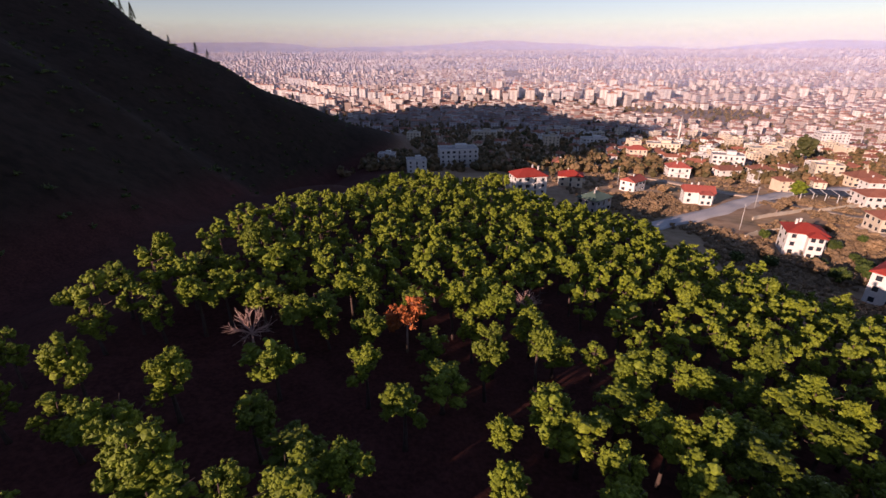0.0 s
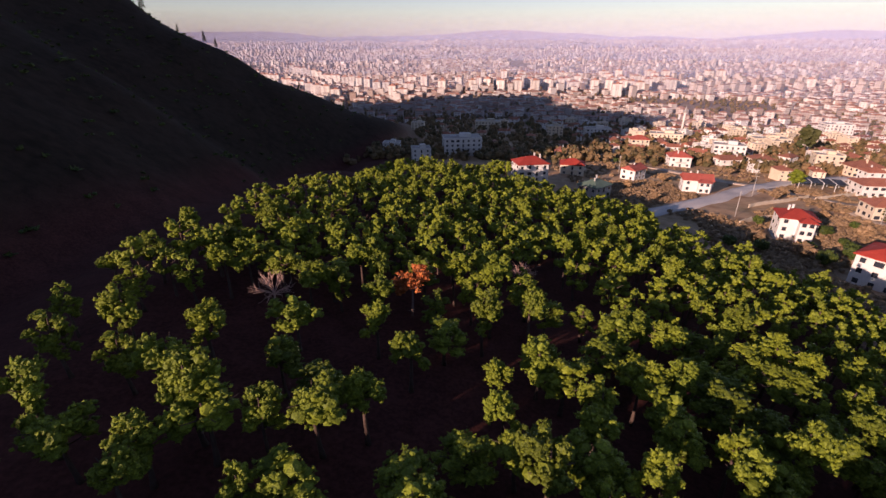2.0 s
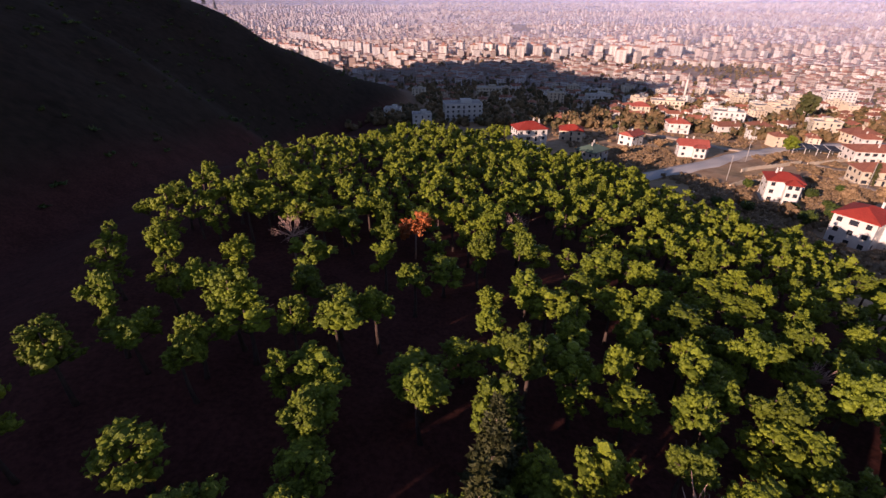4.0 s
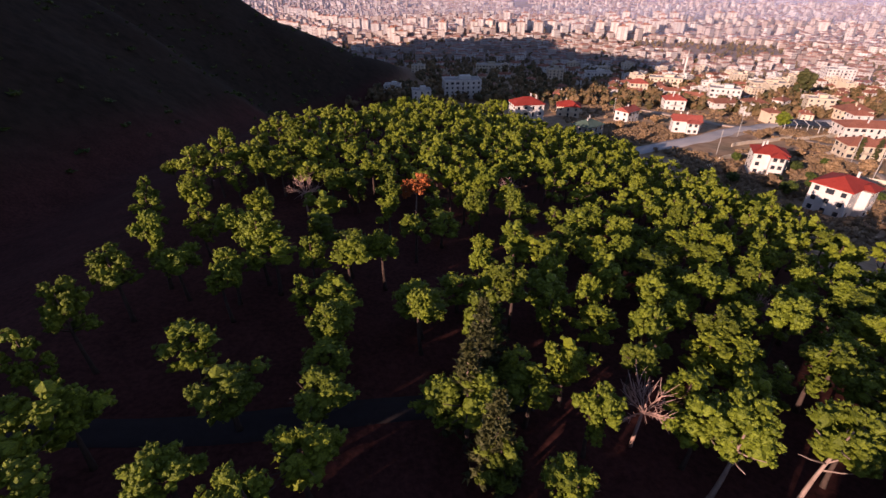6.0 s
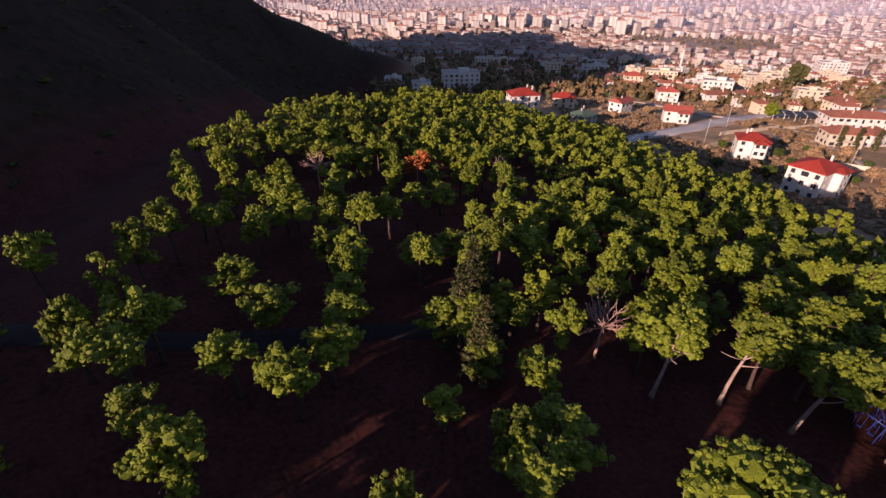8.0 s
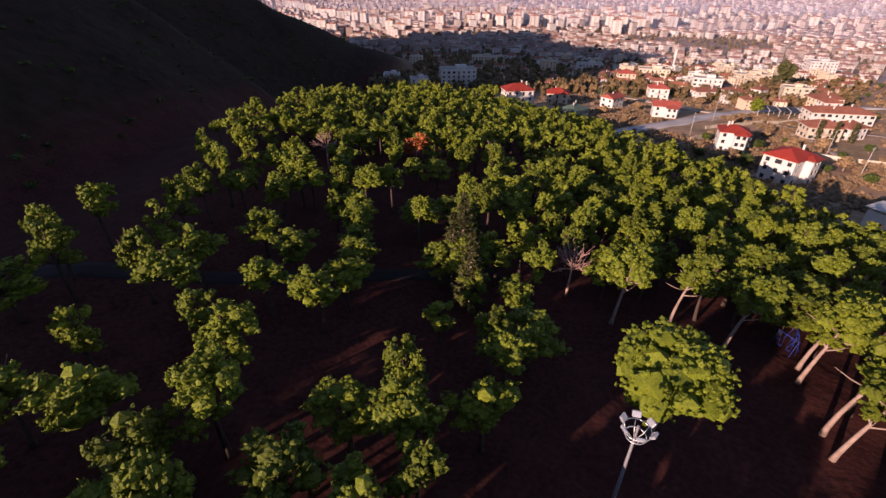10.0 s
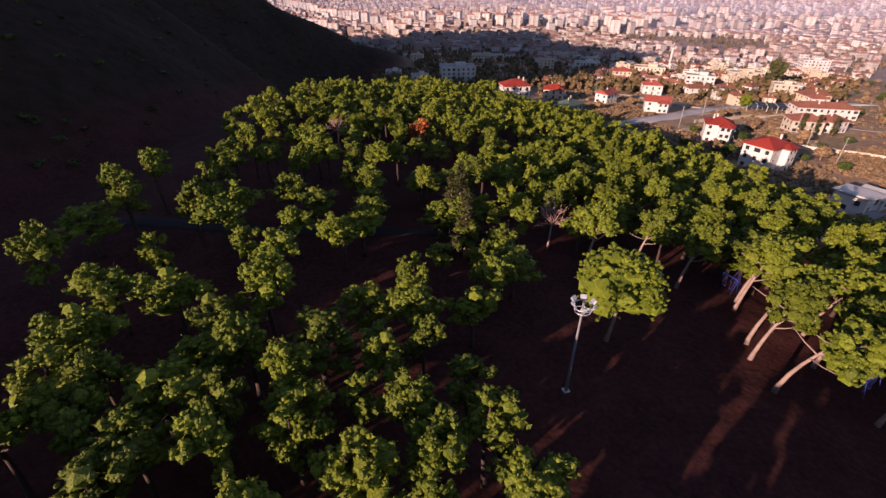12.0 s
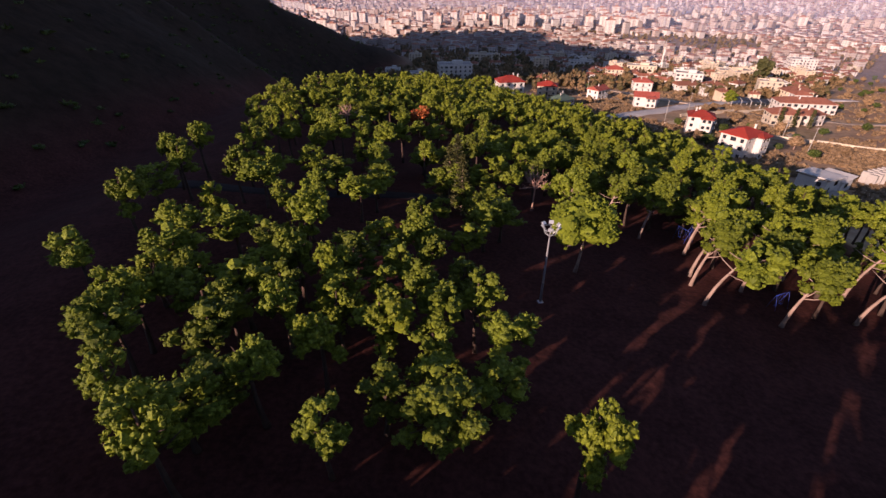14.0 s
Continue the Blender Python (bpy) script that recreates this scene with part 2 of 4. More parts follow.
def ground_height(x, y):
    x, y = np.asarray(x, float), np.asarray(y, float)
    hill = crown_level(x, y) - 7.8 - 5.0 * smooth01(-x, 0, 28) * smooth01(y, 115, 165)
    plain = np.maximum(-45.5 - 0.03 * np.clip(x, -150, 4000) - 0.083 * y, -112 + 0 * x)
    plain = np.minimum(plain, -40) + 95 * smooth01(np.hypot(x, y), 1500, 4700)
    u, v = np.clip(x - 62, 0, None) / 42, np.clip(y - 188, 0, None) / 48
    w = smooth01(np.sqrt(u * u + v * v), 0, 1)
    z = hill * (1 - w) + plain * w
    z = z - 9 * smooth01(-x, 38, 72) * smooth01(y, -60, 20)
    z = z + ridge(x, y, z)
    # the high massif to the west, out of sight, that keeps the low sun off the flank and the near town
    p, q = 0.732 * x + 0.681 * y, 0.681 * x - 0.732 * y
    crest = -60 + 160 * smooth01(-q, 145, 200) + 66 * smooth01(-q, 185, 290) - 58 * smooth01(-q, 430, 640) - 300 * smooth01(-q, 900, 1300)
    high = crest - 1.1 * np.clip(p + 250, 0, None) - 0.3 * np.clip(-250 - p, 0, None)
    z = np.maximum(z, high)
    z = z + 0.35 * np.sin(x * 0.21 + 1.3 * np.sin(y * 0.11)) * np.cos(y * 0.17) + 1.6 * smooth01(-x, 80, 140) * np.sin(x * 0.09 + y * 0.05) * np.sin(y * 0.07 - x * 0.03)
    return z


def gz(x, y):
    return float(ground_height(x, y))


def spread(lo, hi, step, out, far):
    mid = list(np.arange(lo, hi + 0.1, step))
    left, s, v = [], step, lo
    while v > -far:
        s = min(s * 1.13, 220)
        v -= s
        left.append(v)
    right, s, v = [], step, hi
    while v < far:
        s = min(s * 1.13, 220)
        v += s
        right.append(v)
    return np.array(left[::-1] + mid + right)


XS, YS = spread(-130, 230, 3.0, 1, 6500), spread(-70, 340, 3.0, 1, 6500)
gx, gy = np.meshgrid(XS, YS)
gzz = ground_height(gx, gy)
nx, ny = len(XS), len(YS)
ids = np.arange(nx * ny).reshape(ny, nx)
quads = np.stack([ids[:-1, :-1], ids[:-1, 1:], ids[1:, 1:], ids[1:, :-1]], -1).reshape(-1, 4)
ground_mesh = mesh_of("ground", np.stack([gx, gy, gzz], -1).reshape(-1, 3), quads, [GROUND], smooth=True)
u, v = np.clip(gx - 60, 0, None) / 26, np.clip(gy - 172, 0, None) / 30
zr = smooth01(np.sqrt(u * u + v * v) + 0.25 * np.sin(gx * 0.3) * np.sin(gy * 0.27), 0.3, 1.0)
# grass yields westward to dark litter, standing in for the mountain's shade
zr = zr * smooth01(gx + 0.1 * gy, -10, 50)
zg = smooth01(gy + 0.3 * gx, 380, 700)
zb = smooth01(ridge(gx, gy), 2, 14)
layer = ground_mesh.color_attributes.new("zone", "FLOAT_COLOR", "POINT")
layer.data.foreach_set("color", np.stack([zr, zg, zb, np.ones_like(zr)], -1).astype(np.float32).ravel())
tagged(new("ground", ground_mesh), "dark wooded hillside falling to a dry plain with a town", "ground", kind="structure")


def strip(name, points, width, material, label, lift=0.12, category="road"):
    """A road laid on the ground along a line, with a little thickness."""
    pts = [Vector((x, y, 0)) for x, y in points]
    fine = []
    for a, b in zip(pts, pts[1:]):
        n = max(2, int((b - a).length / 2.5))
        fine += [a.lerp(b, i / n) for i in range(n)]
    fine.append(pts[-1])
    for _ in range(6):
        fine = [fine[0]] + [(a + 2 * b + c) / 4 for a, b, c in zip(fine, fine[1:], fine[2:])] + [fine[-1]]
    bm = bmesh.new()
    rows = []
    for i, p in enumerate(fine):
        d = (fine[min(i + 1, len(fine) - 1)] - fine[max(i - 1, 0)]).normalized()
        side = Vector((-d.y, d.x, 0))
        w = width * (1 + 0.06 * math.sin(i * 0.7)) / 2
        row = []
        for k in (-1.06, -1, -0.33, 0.33, 1, 1.06):
            q = p + side * w * k
            row.append(bm.verts.new((q.x, q.y, gz(q.x, q.y) + (lift if abs(k) <= 1 else -0.4))))
        rows.append(row)
    for r, s in zip(rows, rows[1:]):
        for k in range(5):
            bm.faces.new((r[k], s[k], s[k + 1], r[k + 1]))
    bmesh.ops.recalc_face_normals(bm, faces=bm.faces)
    ob = part(name, bm, material, None, smooth=True)
    return tagged(ob, label, category, kind="structure")


strip("road_main", [(60, 165), (79, 177), (93, 185), (108, 193), (130, 208), (155, 229), (170, 237), (195, 251), (216, 261), (250, 270), (310, 282)], 8.5, ASPHALT, "pale grey village road past the houses", 0.4)
strip("road_upper", [(122, 352), (127, 325), (131, 300), (139, 286), (147, 267), (158, 248), (166, 238)], 6.0, DIRT, "light dirt lane between the houses", 0.35)
strip("road_lower", [(168, 232), (184, 204), (205, 190), (240, 182), (300, 190)], 5.0, DIRT, "light dirt lane beside the walled yards")
strip("track", [(176, 190), (168, 156), (160, 136), (168, 122), (200, 108), (240, 100)], 4.5, DIRT, "pale dirt track through dry grass")
strip("road_bank", [(144, 216), (158, 226), (174, 230), (184, 226)], 9.0, DIRT, "bare pale yard beside the village road", 0.08)
strip("park_path", [(-46, 12), (-30, 13), (-16, 14), (-4, 18), (8, 20)], 3.0, PARKWAY, "paved park path under the pines, toned dark for shade", 0.06)

# ---------------------------------------------------------------- trees
_bm = bmesh.new()
bmesh.ops.create_icosphere(_bm, subdivisions=2, radius=1.0)
ICO2_V = np.array([v.co[:] for v in _bm.verts])
ICO2_F = np.array([[v.index for v in f.verts] for f in _bm.faces])
_bm.free()
_bm = bmesh.new()
bmesh.ops.create_icosphere(_bm, subdivisions=1, radius=1.0)
ICO1_V = np.array([v.co[:] for v in _bm.verts])
ICO1_F = np.array([[v.index for v in f.verts] for f in _bm.faces])
_bm.free()


def clumps(rng, centres, radii, fine=False, tufts=20, tuft=0.22, squash=0.8):
    """Ragged leaf clumps with loose tufts on their skins, as one pair of arrays."""
    bv, bf = (ICO2_V, ICO2_F) if fine else (ICO1_V, ICO1_F)
    vs, fs, n = [], [], 0
    for c, r in zip(centres, radii):
        v = bv * r * (rng.uniform(0.8, 1.12, (len(bv), 1)) + 0.12 * np.sin(bv @ rng.normal(size=(3, 1)) * 4))
        v[:, 2] *= squash
        vs.append(v + c)
        fs.append(bf + n)
        n += len(bv)
        d = rng.normal(size=(tufts, 3))
        d /= np.linalg.norm(d, axis=1, keepdims=True)
        d[:, 2] = np.abs(d[:, 2]) * 0.9 - 0.15
        base = c + d * r * [1, 1, squash] * rng.uniform(0.85, 1.1, (tufts, 1))
        s = rng.normal(size=(tufts, 3))
        s = np.cross(d, s)
        s /= np.linalg.norm(s, axis=1, keepdims=True) + 1e-9
        size = tuft * rng.uniform(0.7, 1.4, (tufts, 1))
        tip = base + (d * 1.2 + rng.normal(size=(tufts, 3)) * 0.5) * size
        tri = np.stack([base - s * size * 0.6, base + s * size * 0.6, tip], 1).reshape(-1, 3)
        vs.append(tri)
        fs.append(np.arange(3 * tufts).reshape(-1, 3) + n)
        n += 3 * tufts
    return np.concatenate(vs), np.concatenate(fs)


def pine_crown(rng, wide, deep, count, small, fine=True, tufts=4, loose=0.26):
    """A pine crown: a few uneven lobes of boughs, knobbed all over with small needle bunches that stand off each other."""
    lobes = [(rng.uniform(-loose, loose) * wide, rng.uniform(-loose, loose) * wide, rng.uniform(-1.3 * loose, loose) * deep, rng.uniform(0.72, 1.0) - loose * 0.55) for _ in range(5)]
    c, r = [], []
    for i in range(count):
        lx, ly, lz, s = lobes[i % 5]
        a, h = rng.uniform(0, 2 * math.pi), rng.uniform(-0.6, 0.95)
        ring = math.sqrt(max(0.0, 1 - h * h))
        c.append((lx + math.cos(a) * ring * wide * 0.42 * s, ly + math.sin(a) * ring * wide * 0.42 * s, lz + h * deep * 0.45 * s))
        r.append(wide * rng.uniform(0.12, 0.17))
    c, r = np.array(c), np.array(r)
    k = rng.integers(0, count, small)
    d = rng.normal(size=(small, 3))
    d /= np.linalg.norm(d, axis=1, keepdims=True)
    d[:, 2] = np.where(rng.random(small) < 0.7, np.abs(d[:, 2]), d[:, 2])
    c2 = c[k] + d * r[k][:, None] * rng.uniform(0.9, 1.25, (small, 1))
    r2 = rng.uniform(0.13, 0.25, small) * (1.0 if fine else 1.35)
    va, fa = clumps(rng, c, r * 0.95, False, 6, 0.14)
    vb, fb = clumps(rng, c2, r2, False, tufts, 0.12, 0.9)
    return np.concatenate([va, vb]), np.concatenate([fa, fb + len(va)])


def pine_trunk(rng, height, wide, lean, sides=7, limbs=6):
    bm = bmesh.new()
    path, radii = [], []
    bend = rng.uniform(-0.3, 0.3, 2)
    for i in range(7):
        f = i / 6
        path.append((lean[0] * f * f + bend[0] * math.sin(3 * f), lean[1] * f * f + bend[1] * math.sin(3 * f), -0.4 + f * (height * 0.86 + 0.4)))
        radii.append(0.24 * (1 - 0.72 * f) + (0.07 if i == 0 else 0))
    tube(bm, path, radii, sides)
    for k in range(limbs):
        f = rng.uniform(0.52, 0.85)
        a = 2.4 * k + rng.uniform(-0.4, 0.4)
        p = Vector((lean[0] * f * f + bend[0] * math.sin(3 * f), lean[1] * f * f + bend[1] * math.sin(3 * f), f * height * 0.86))
        reach = wide * rng.uniform(0.28, 0.48)
        q = p + Vector((math.cos(a) * reach, math.sin(a) * reach, rng.uniform(0.5, 1.3)))
        tube(bm, [p, p.lerp(q, 0.5) + Vector((0, 0, -0.12)), q], [0.085, 0.06, 0.025], 5)
    return bm


def pine_tree(seed, height, wide, deep, label, lean=(0, 0), count=26, small=270, bark=None, loose=0.19):
    rng = np.random.default_rng(seed)
    tree = new("pine_tree")
    part("trunk", pine_trunk(rng, height, wide, lean), bark or SHADEBARK, tree, smooth=True)
    v, f = pine_crown(rng, wide, deep, count, small, loose=loose)
    part("crown", mesh_of("crown", v + [lean[0], lean[1], height - deep * 0.55], f, [NEEDLES]), None, tree)
    return tagged(tree, label, "tree", "pines of the hill wood")


def stand(tree, x, y, turn=0.0, size=1.0, first=False, tall=1.0):
    m = Matrix.Translation((x, y, gz(x, y) - 0.05)) @ Matrix.Rotation(turn, 4, "Z") @ Matrix.Diagonal((size, size, size * tall, 1))
    if first:
        tree.matrix_basis = m
        return tree
    return copy_thing(tree, m)


PINES = "green umbrella pine with a rounded crown in the hill wood"
SLIM = "slender pine with a small tufted crown among the wood"
FORM_TOPS = (9.0, 8.8, 9.4, 9.0, 8.6, 9.2)
forms = [
    pine_tree(1, FORM_TOPS[0], 3.9, 5.4, PINES), pine_tree(2, FORM_TOPS[1], 4.4, 4.8, PINES), pine_tree(3, FORM_TOPS[2], 3.4, 6.2, SLIM),
    pine_tree(4, FORM_TOPS[3], 4.7, 5.0, PINES), pine_tree(5, FORM_TOPS[4], 3.2, 5.6, SLIM), pine_tree(6, FORM_TOPS[5], 4.1, 5.8, PINES, lean=(0.4, 0.2)),
]
# crown by crown: where each pine stands, and how far it tops or misses the common level
LOWER_GROVE = [
    (-17.4, -39.8, 1.4), (8.2, -39.5, 0.6), (-8.2, -37.9, -0.2), (-0.9, -36.3, -1.1), (-17.8, -36.2, 0.3), (-22.0, -35.5, 1.2),
    (-4.9, -34.3, -0.6), (-13.8, -33.7, 0.2), (-16.8, -33.2, -0.6), (-0.8, -32.6, -0.5), (3.5, -32.1, -1.1), (-24.8, -30.5, 0.1),
    (-10.0, -30.3, -0.3), (-1.4, -29.5, -0.3), (-18.4, -29.3, -0.7), (-5.5, -27.8, -0.3), (5.0, -26.9, -0.6), (-25.7, -26.6, 0.2),
    (-18.3, -26.5, -0.7), (-13.9, -26.3, 0.0), (-0.9, -25.3, -0.4), (-9.6, -24.7, 0.1), (2.7, -24.3, 0.0), (-22.6, -24.1, 0.1),
    (-14.8, -23.1, 0.7), (-1.8, -22.9, 0.1), (-9.9, -22.5, 0.8), (-18.6, -22.3, 0.5), (-5.8, -21.1, 0.2), (-23.2, -20.8, -0.5),
    (-27.6, -20.1, 0.0),
]
MAST_GROVE = [
    (-10.9, -20.1, 0.9), (1.9, -19.5, 0.8), (-35.8, -18.3, -0.6), (-15.0, -17.4, 0.3), (-4.6, -17.0, 0.2), (-18.5, -16.6, -0.5),
    (-27.4, -16.4, 0.3), (-10.0, -15.6, 1.2), (-1.7, -15.1, -0.6), (-18.7, -13.5, 0.3), (-2.2, -10.9, -0.1), (-28.9, -10.6, -0.3),
    (-15.5, -10.5, 1.4), (-6.9, -9.9, 0.3), (-24.2, -9.8, -0.2), (3.0, -9.0, -0.6), (-36.5, -7.8, 0.5), (-2.7, -7.2, 0.0),
    (-16.9, -4.0, -0.1), (-28.9, -3.3, 0.1), (5.7, -2.9, 0.4), (4.3, -0.3, -0.9), (8.3, 0.3, 0.3), (-21.4, 0.7, -0.3),
    (-39.7, 3.0, -0.2), (-0.1, 4.1, -3.0), (-12.0, 4.8, -1.5), (-25.8, 5.9, 0.2), (-17.5, 6.5, -1.0), (-37.1, 6.6, 0.1),
    (8.3, 7.1, -2.2),
]
CLEARING_GROVE = [
    (-29.8, 7.1, 0.5), (-10.0, 8.6, -1.6), (3.6, 9.6, -1.7), (-25.7, 10.0, 1.2), (-39.9, 10.1, 0.5), (31.3, 11.6, -0.0),
    (11.4, 13.3, -0.6), (1.5, 13.9, -0.6), (-16.9, 14.0, -0.4), (-10.3, 14.2, -1.7), (45.6, 14.4, -0.5), (-30.9, 14.5, 1.7),
    (40.7, 14.8, 0.2), (-38.1, 15.4, 1.5), (-0.1, 15.6, -0.7), (37.3, 15.6, 1.0), (6.9, 16.5, -2.1), (56.0, 16.5, -0.7),
    (21.5, 17.7, 0.0), (29.5, 18.2, 0.0), (10.7, 19.1, 1.0), (-22.1, 19.5, 0.1), (-31.6, 19.6, 0.5), (6.3, 19.7, -1.0),
    (-10.4, 19.8, -1.5), (35.6, 20.4, 0.0), (65.1, 20.5, -1.9), (28.5, 21.3, 1.4), (26.1, 22.2, 1.2), (-11.1, 22.4, -1.1),
    (3.3, 23.0, 0.8),
]
PATH_GROVE = [
    (20.1, 23.5, 1.1), (-10.7, 24.3, -0.1), (26.9, 24.8, 0.4), (-2.5, 25.4, 0.2), (-32.5, 27.1, -0.3), (16.1, 27.2, 0.6),
    (36.8, 27.6, 0.9), (-2.5, 28.2, -1.1), (11.5, 28.4, 0.2), (-22.9, 28.4, -1.0), (-14.9, 28.5, -0.9), (-11.4, 29.2, -1.2),
    (16.0, 30.0, 0.5), (7.4, 30.6, 0.6), (-3.0, 30.8, -1.1), (26.3, 31.2, -0.2), (23.9, 31.4, 1.4), (-23.4, 31.5, -1.1),
    (-29.0, 31.7, -0.4), (12.0, 32.1, 0.3), (35.6, 32.7, -2.3), (29.8, 33.5, 0.8), (5.7, 33.5, -0.5), (-32.3, 34.0, 1.1),
    (-19.6, 34.1, 0.2), (1.6, 34.2, -1.5), (24.8, 34.2, -0.1), (43.7, 34.7, -0.2), (-15.3, 34.8, -0.7), (20.9, 35.8, 0.1),
    (13.1, 35.9, -0.1),
]
MIDDLE_GROVE = [
    (-11.2, 36.0, 1.3), (-21.5, 36.2, 0.9), (5.0, 37.8, -0.9), (-7.5, 38.1, 0.4), (21.1, 38.7, 0.7), (14.3, 38.7, -0.2),
    (-25.1, 39.9, 1.4), (-12.1, 39.9, 0.4), (37.3, 41.0, 0.3), (50.7, 41.5, -2.0), (-31.2, 42.4, 0.0), (62.3, 43.3, -1.7),
    (-16.5, 43.4, 0.5), (-38.2, 43.8, 0.7), (12.5, 44.2, -0.6), (5.5, 44.5, -1.7), (30.3, 45.5, -0.3), (33.2, 46.0, -0.9),
    (-3.9, 46.3, -0.6), (-33.0, 46.7, 0.8), (10.3, 46.9, 0.4), (27.4, 46.9, -0.8), (41.8, 47.0, 0.7), (-25.8, 47.9, -0.5),
    (22.8, 49.6, -1.8), (18.7, 50.1, 0.3), (11.6, 50.2, -0.3), (-43.0, 51.5, -0.6), (66.4, 51.9, -1.7), (-0.1, 52.1, -0.6),
    (-8.2, 52.1, -0.4),
]
UPPER_GROVE = [
    (-17.9, 52.7, 0.0), (51.3, 53.5, -1.2), (43.5, 55.1, -0.5), (5.0, 55.3, 0.5), (37.6, 56.7, -1.0), (11.5, 57.2, 1.6),
    (66.6, 57.3, -0.2), (-38.7, 57.4, -0.1), (-1.3, 58.7, -0.2), (27.7, 59.3, -1.3), (49.2, 60.8, 0.5), (-14.7, 63.4, -0.2),
    (4.1, 63.5, 1.3), (-30.4, 63.6, 0.4), (-16.3, 66.4, -0.8), (-41.3, 66.6, 0.6), (-27.9, 70.7, -0.0), (-12.9, 72.0, 0.6),
    (6.7, 75.1, 1.2), (-34.6, 75.1, 0.7), (65.7, 75.2, 0.9), (30.1, 75.6, -0.5), (70.0, 76.0, -0.7), (-25.7, 76.3, 1.3),
    (41.8, 77.6, 1.0), (-33.2, 77.7, -1.6), (-41.9, 78.4, -0.2), (-29.5, 83.8, 1.7), (23.9, 85.8, 0.6), (42.1, 86.3, 1.2),
    (53.0, 86.7, 1.0),
]
CREST_GROVE = [
    (27.5, 89.4, 0.4), (69.8, 90.6, -1.3), (61.2, 91.4, 0.7), (16.8, 92.5, 1.2), (49.0, 99.2, 2.0), (38.1, 99.7, 1.9),
]
placed = [(-4.6, 64.2), (-22.5, 58.7), (15.9, 14.4), (13.7, 75.0), (37.8, 32.6)]
used = set()


def plant(x, y, rng, wild=0.12, over=0.0):
    """A pine at x, y whose top stands that far over the common crown level."""
    k = int(rng.integers(len(forms)))
    size = float(rng.uniform(1 - wild, 1 + wild))
    top = max(6.0, float(crown_level(x, y)) - gz(x, y) + 0.7 + over)
    stand(forms[k], x, y, float(rng.uniform(0, 6.28)), size, first=k not in used, tall=top / (FORM_TOPS[k] * size))
    used.add(k)
    placed.append((x, y))


rng = np.random.default_rng(11)
for grove in (LOWER_GROVE, MAST_GROVE, CLEARING_GROVE, PATH_GROVE, MIDDLE_GROVE, UPPER_GROVE, CREST_GROVE):
    for x, y, over in grove:
        plant(x, y, rng, 0.14, over)


def is_open(x, y):
    """Ground with no pines: the clearing round the mast, the path's glade, the wood's rim."""
    # pines south of this line are out of view, added to shade the clearing
    if y < -43:
        return x < -60 or x > 64 or (y > -45 and x > 4) or (y > -46 and x <= 4)
    if y < 9 and 6.5 < x < 39 - 0.1 * (y + 15):
        return True
    if y < -17 and x > 6.5:
        return True
    if -46 < x < 14 + 0.12 * max(0.0, y) and y < 60:
        return True
    if (x - 21) ** 2 / 24 + (y - 69) ** 2 / 70 < 1:
        return True
    rim = 77 + 6 * math.sin(y * 0.09) - 0.10 * max(0, y - 40) - 0.6 * max(0, y - 150)
    return x > rim or y > 203 + 5 * math.sin(x * 0.2) + 10 * math.exp(-((x - 38) / 16) ** 2) or x < -46 + 0.2 * max(0, y - 60)


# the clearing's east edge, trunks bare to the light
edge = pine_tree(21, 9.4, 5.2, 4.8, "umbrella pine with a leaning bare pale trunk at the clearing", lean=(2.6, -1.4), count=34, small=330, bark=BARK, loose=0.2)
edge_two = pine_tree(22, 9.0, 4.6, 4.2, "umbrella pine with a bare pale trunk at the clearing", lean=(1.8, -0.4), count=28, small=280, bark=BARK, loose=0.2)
n_edge = 0
for x, y, k, turn, size in ((31.2, -13.7, 0, -0.15, 1.05), (32.3, -8.6, 1, 0.1, 1.08), (33.5, -6.0, 0, 0.5, 1.02), (38.6, -17.1, 1, -0.1, 0.95), (48.4, -16.1, 0, -0.1, 1.0), (36.0, 0.5, 1, 0.3, 1.0), (37.6, 2.6, 0, 0.5, 0.98),
                            (38.5, -9.5, 1, -0.2, 0.95), (41.5, -4.0, 0, 0.1, 0.95), (46.5, -6.0, 1, 0.3, 1.0), (31.3, 5.7, 1, 0.2, 0.95), (20.0, 9.6, 1, 0.9, 0.95), (26.5, 9.0, 0, 1.0, 0.92), (52.0, -10.0, 0, 0.2, 1.0)):
    first = (k == 0 and n_edge == 0) or (k == 1 and n_edge == 1)
    stand((edge, edge_two)[k], x, y, turn, size, first=first)
    n_edge += 1
    placed.append((x + 1.5, y))

# the great round pine beside the mast
great = pine_tree(31, 10.6, 8.6, 6.4, "large round umbrella pine standing alone beside the light mast", count=70, small=1000, bark=BARK, loose=0.06)
stand(great, 17.4, -6.8, 0.3, 1.0, first=True)
placed.append((17.4, -6.8))

# the thick wood: the nearest trees one by one, the rest as one wood
rng = np.random.default_rng(5)
wild = []
for _ in range(11000):
    x, y = float(rng.uniform(-75, 84)), float(rng.uniform(-85, 212))
    if is_open(x, y):
        continue
    gap = 3.6 if y < 110 else 3.9
    if all((x - a) ** 2 + (y - b) ** 2 > gap * gap for a, b in placed) and all((x - a) ** 2 + (y - b) ** 2 > gap * gap for a, b in wild):
        wild.append((x, y))
near = sorted(wild, key=lambda p: p[0] ** 2 * 0.6 + (p[1] - 12) ** 2)
for x, y in near[:110]:
    plant(x, y, rng, 0.14, float(rng.normal() * 0.6))

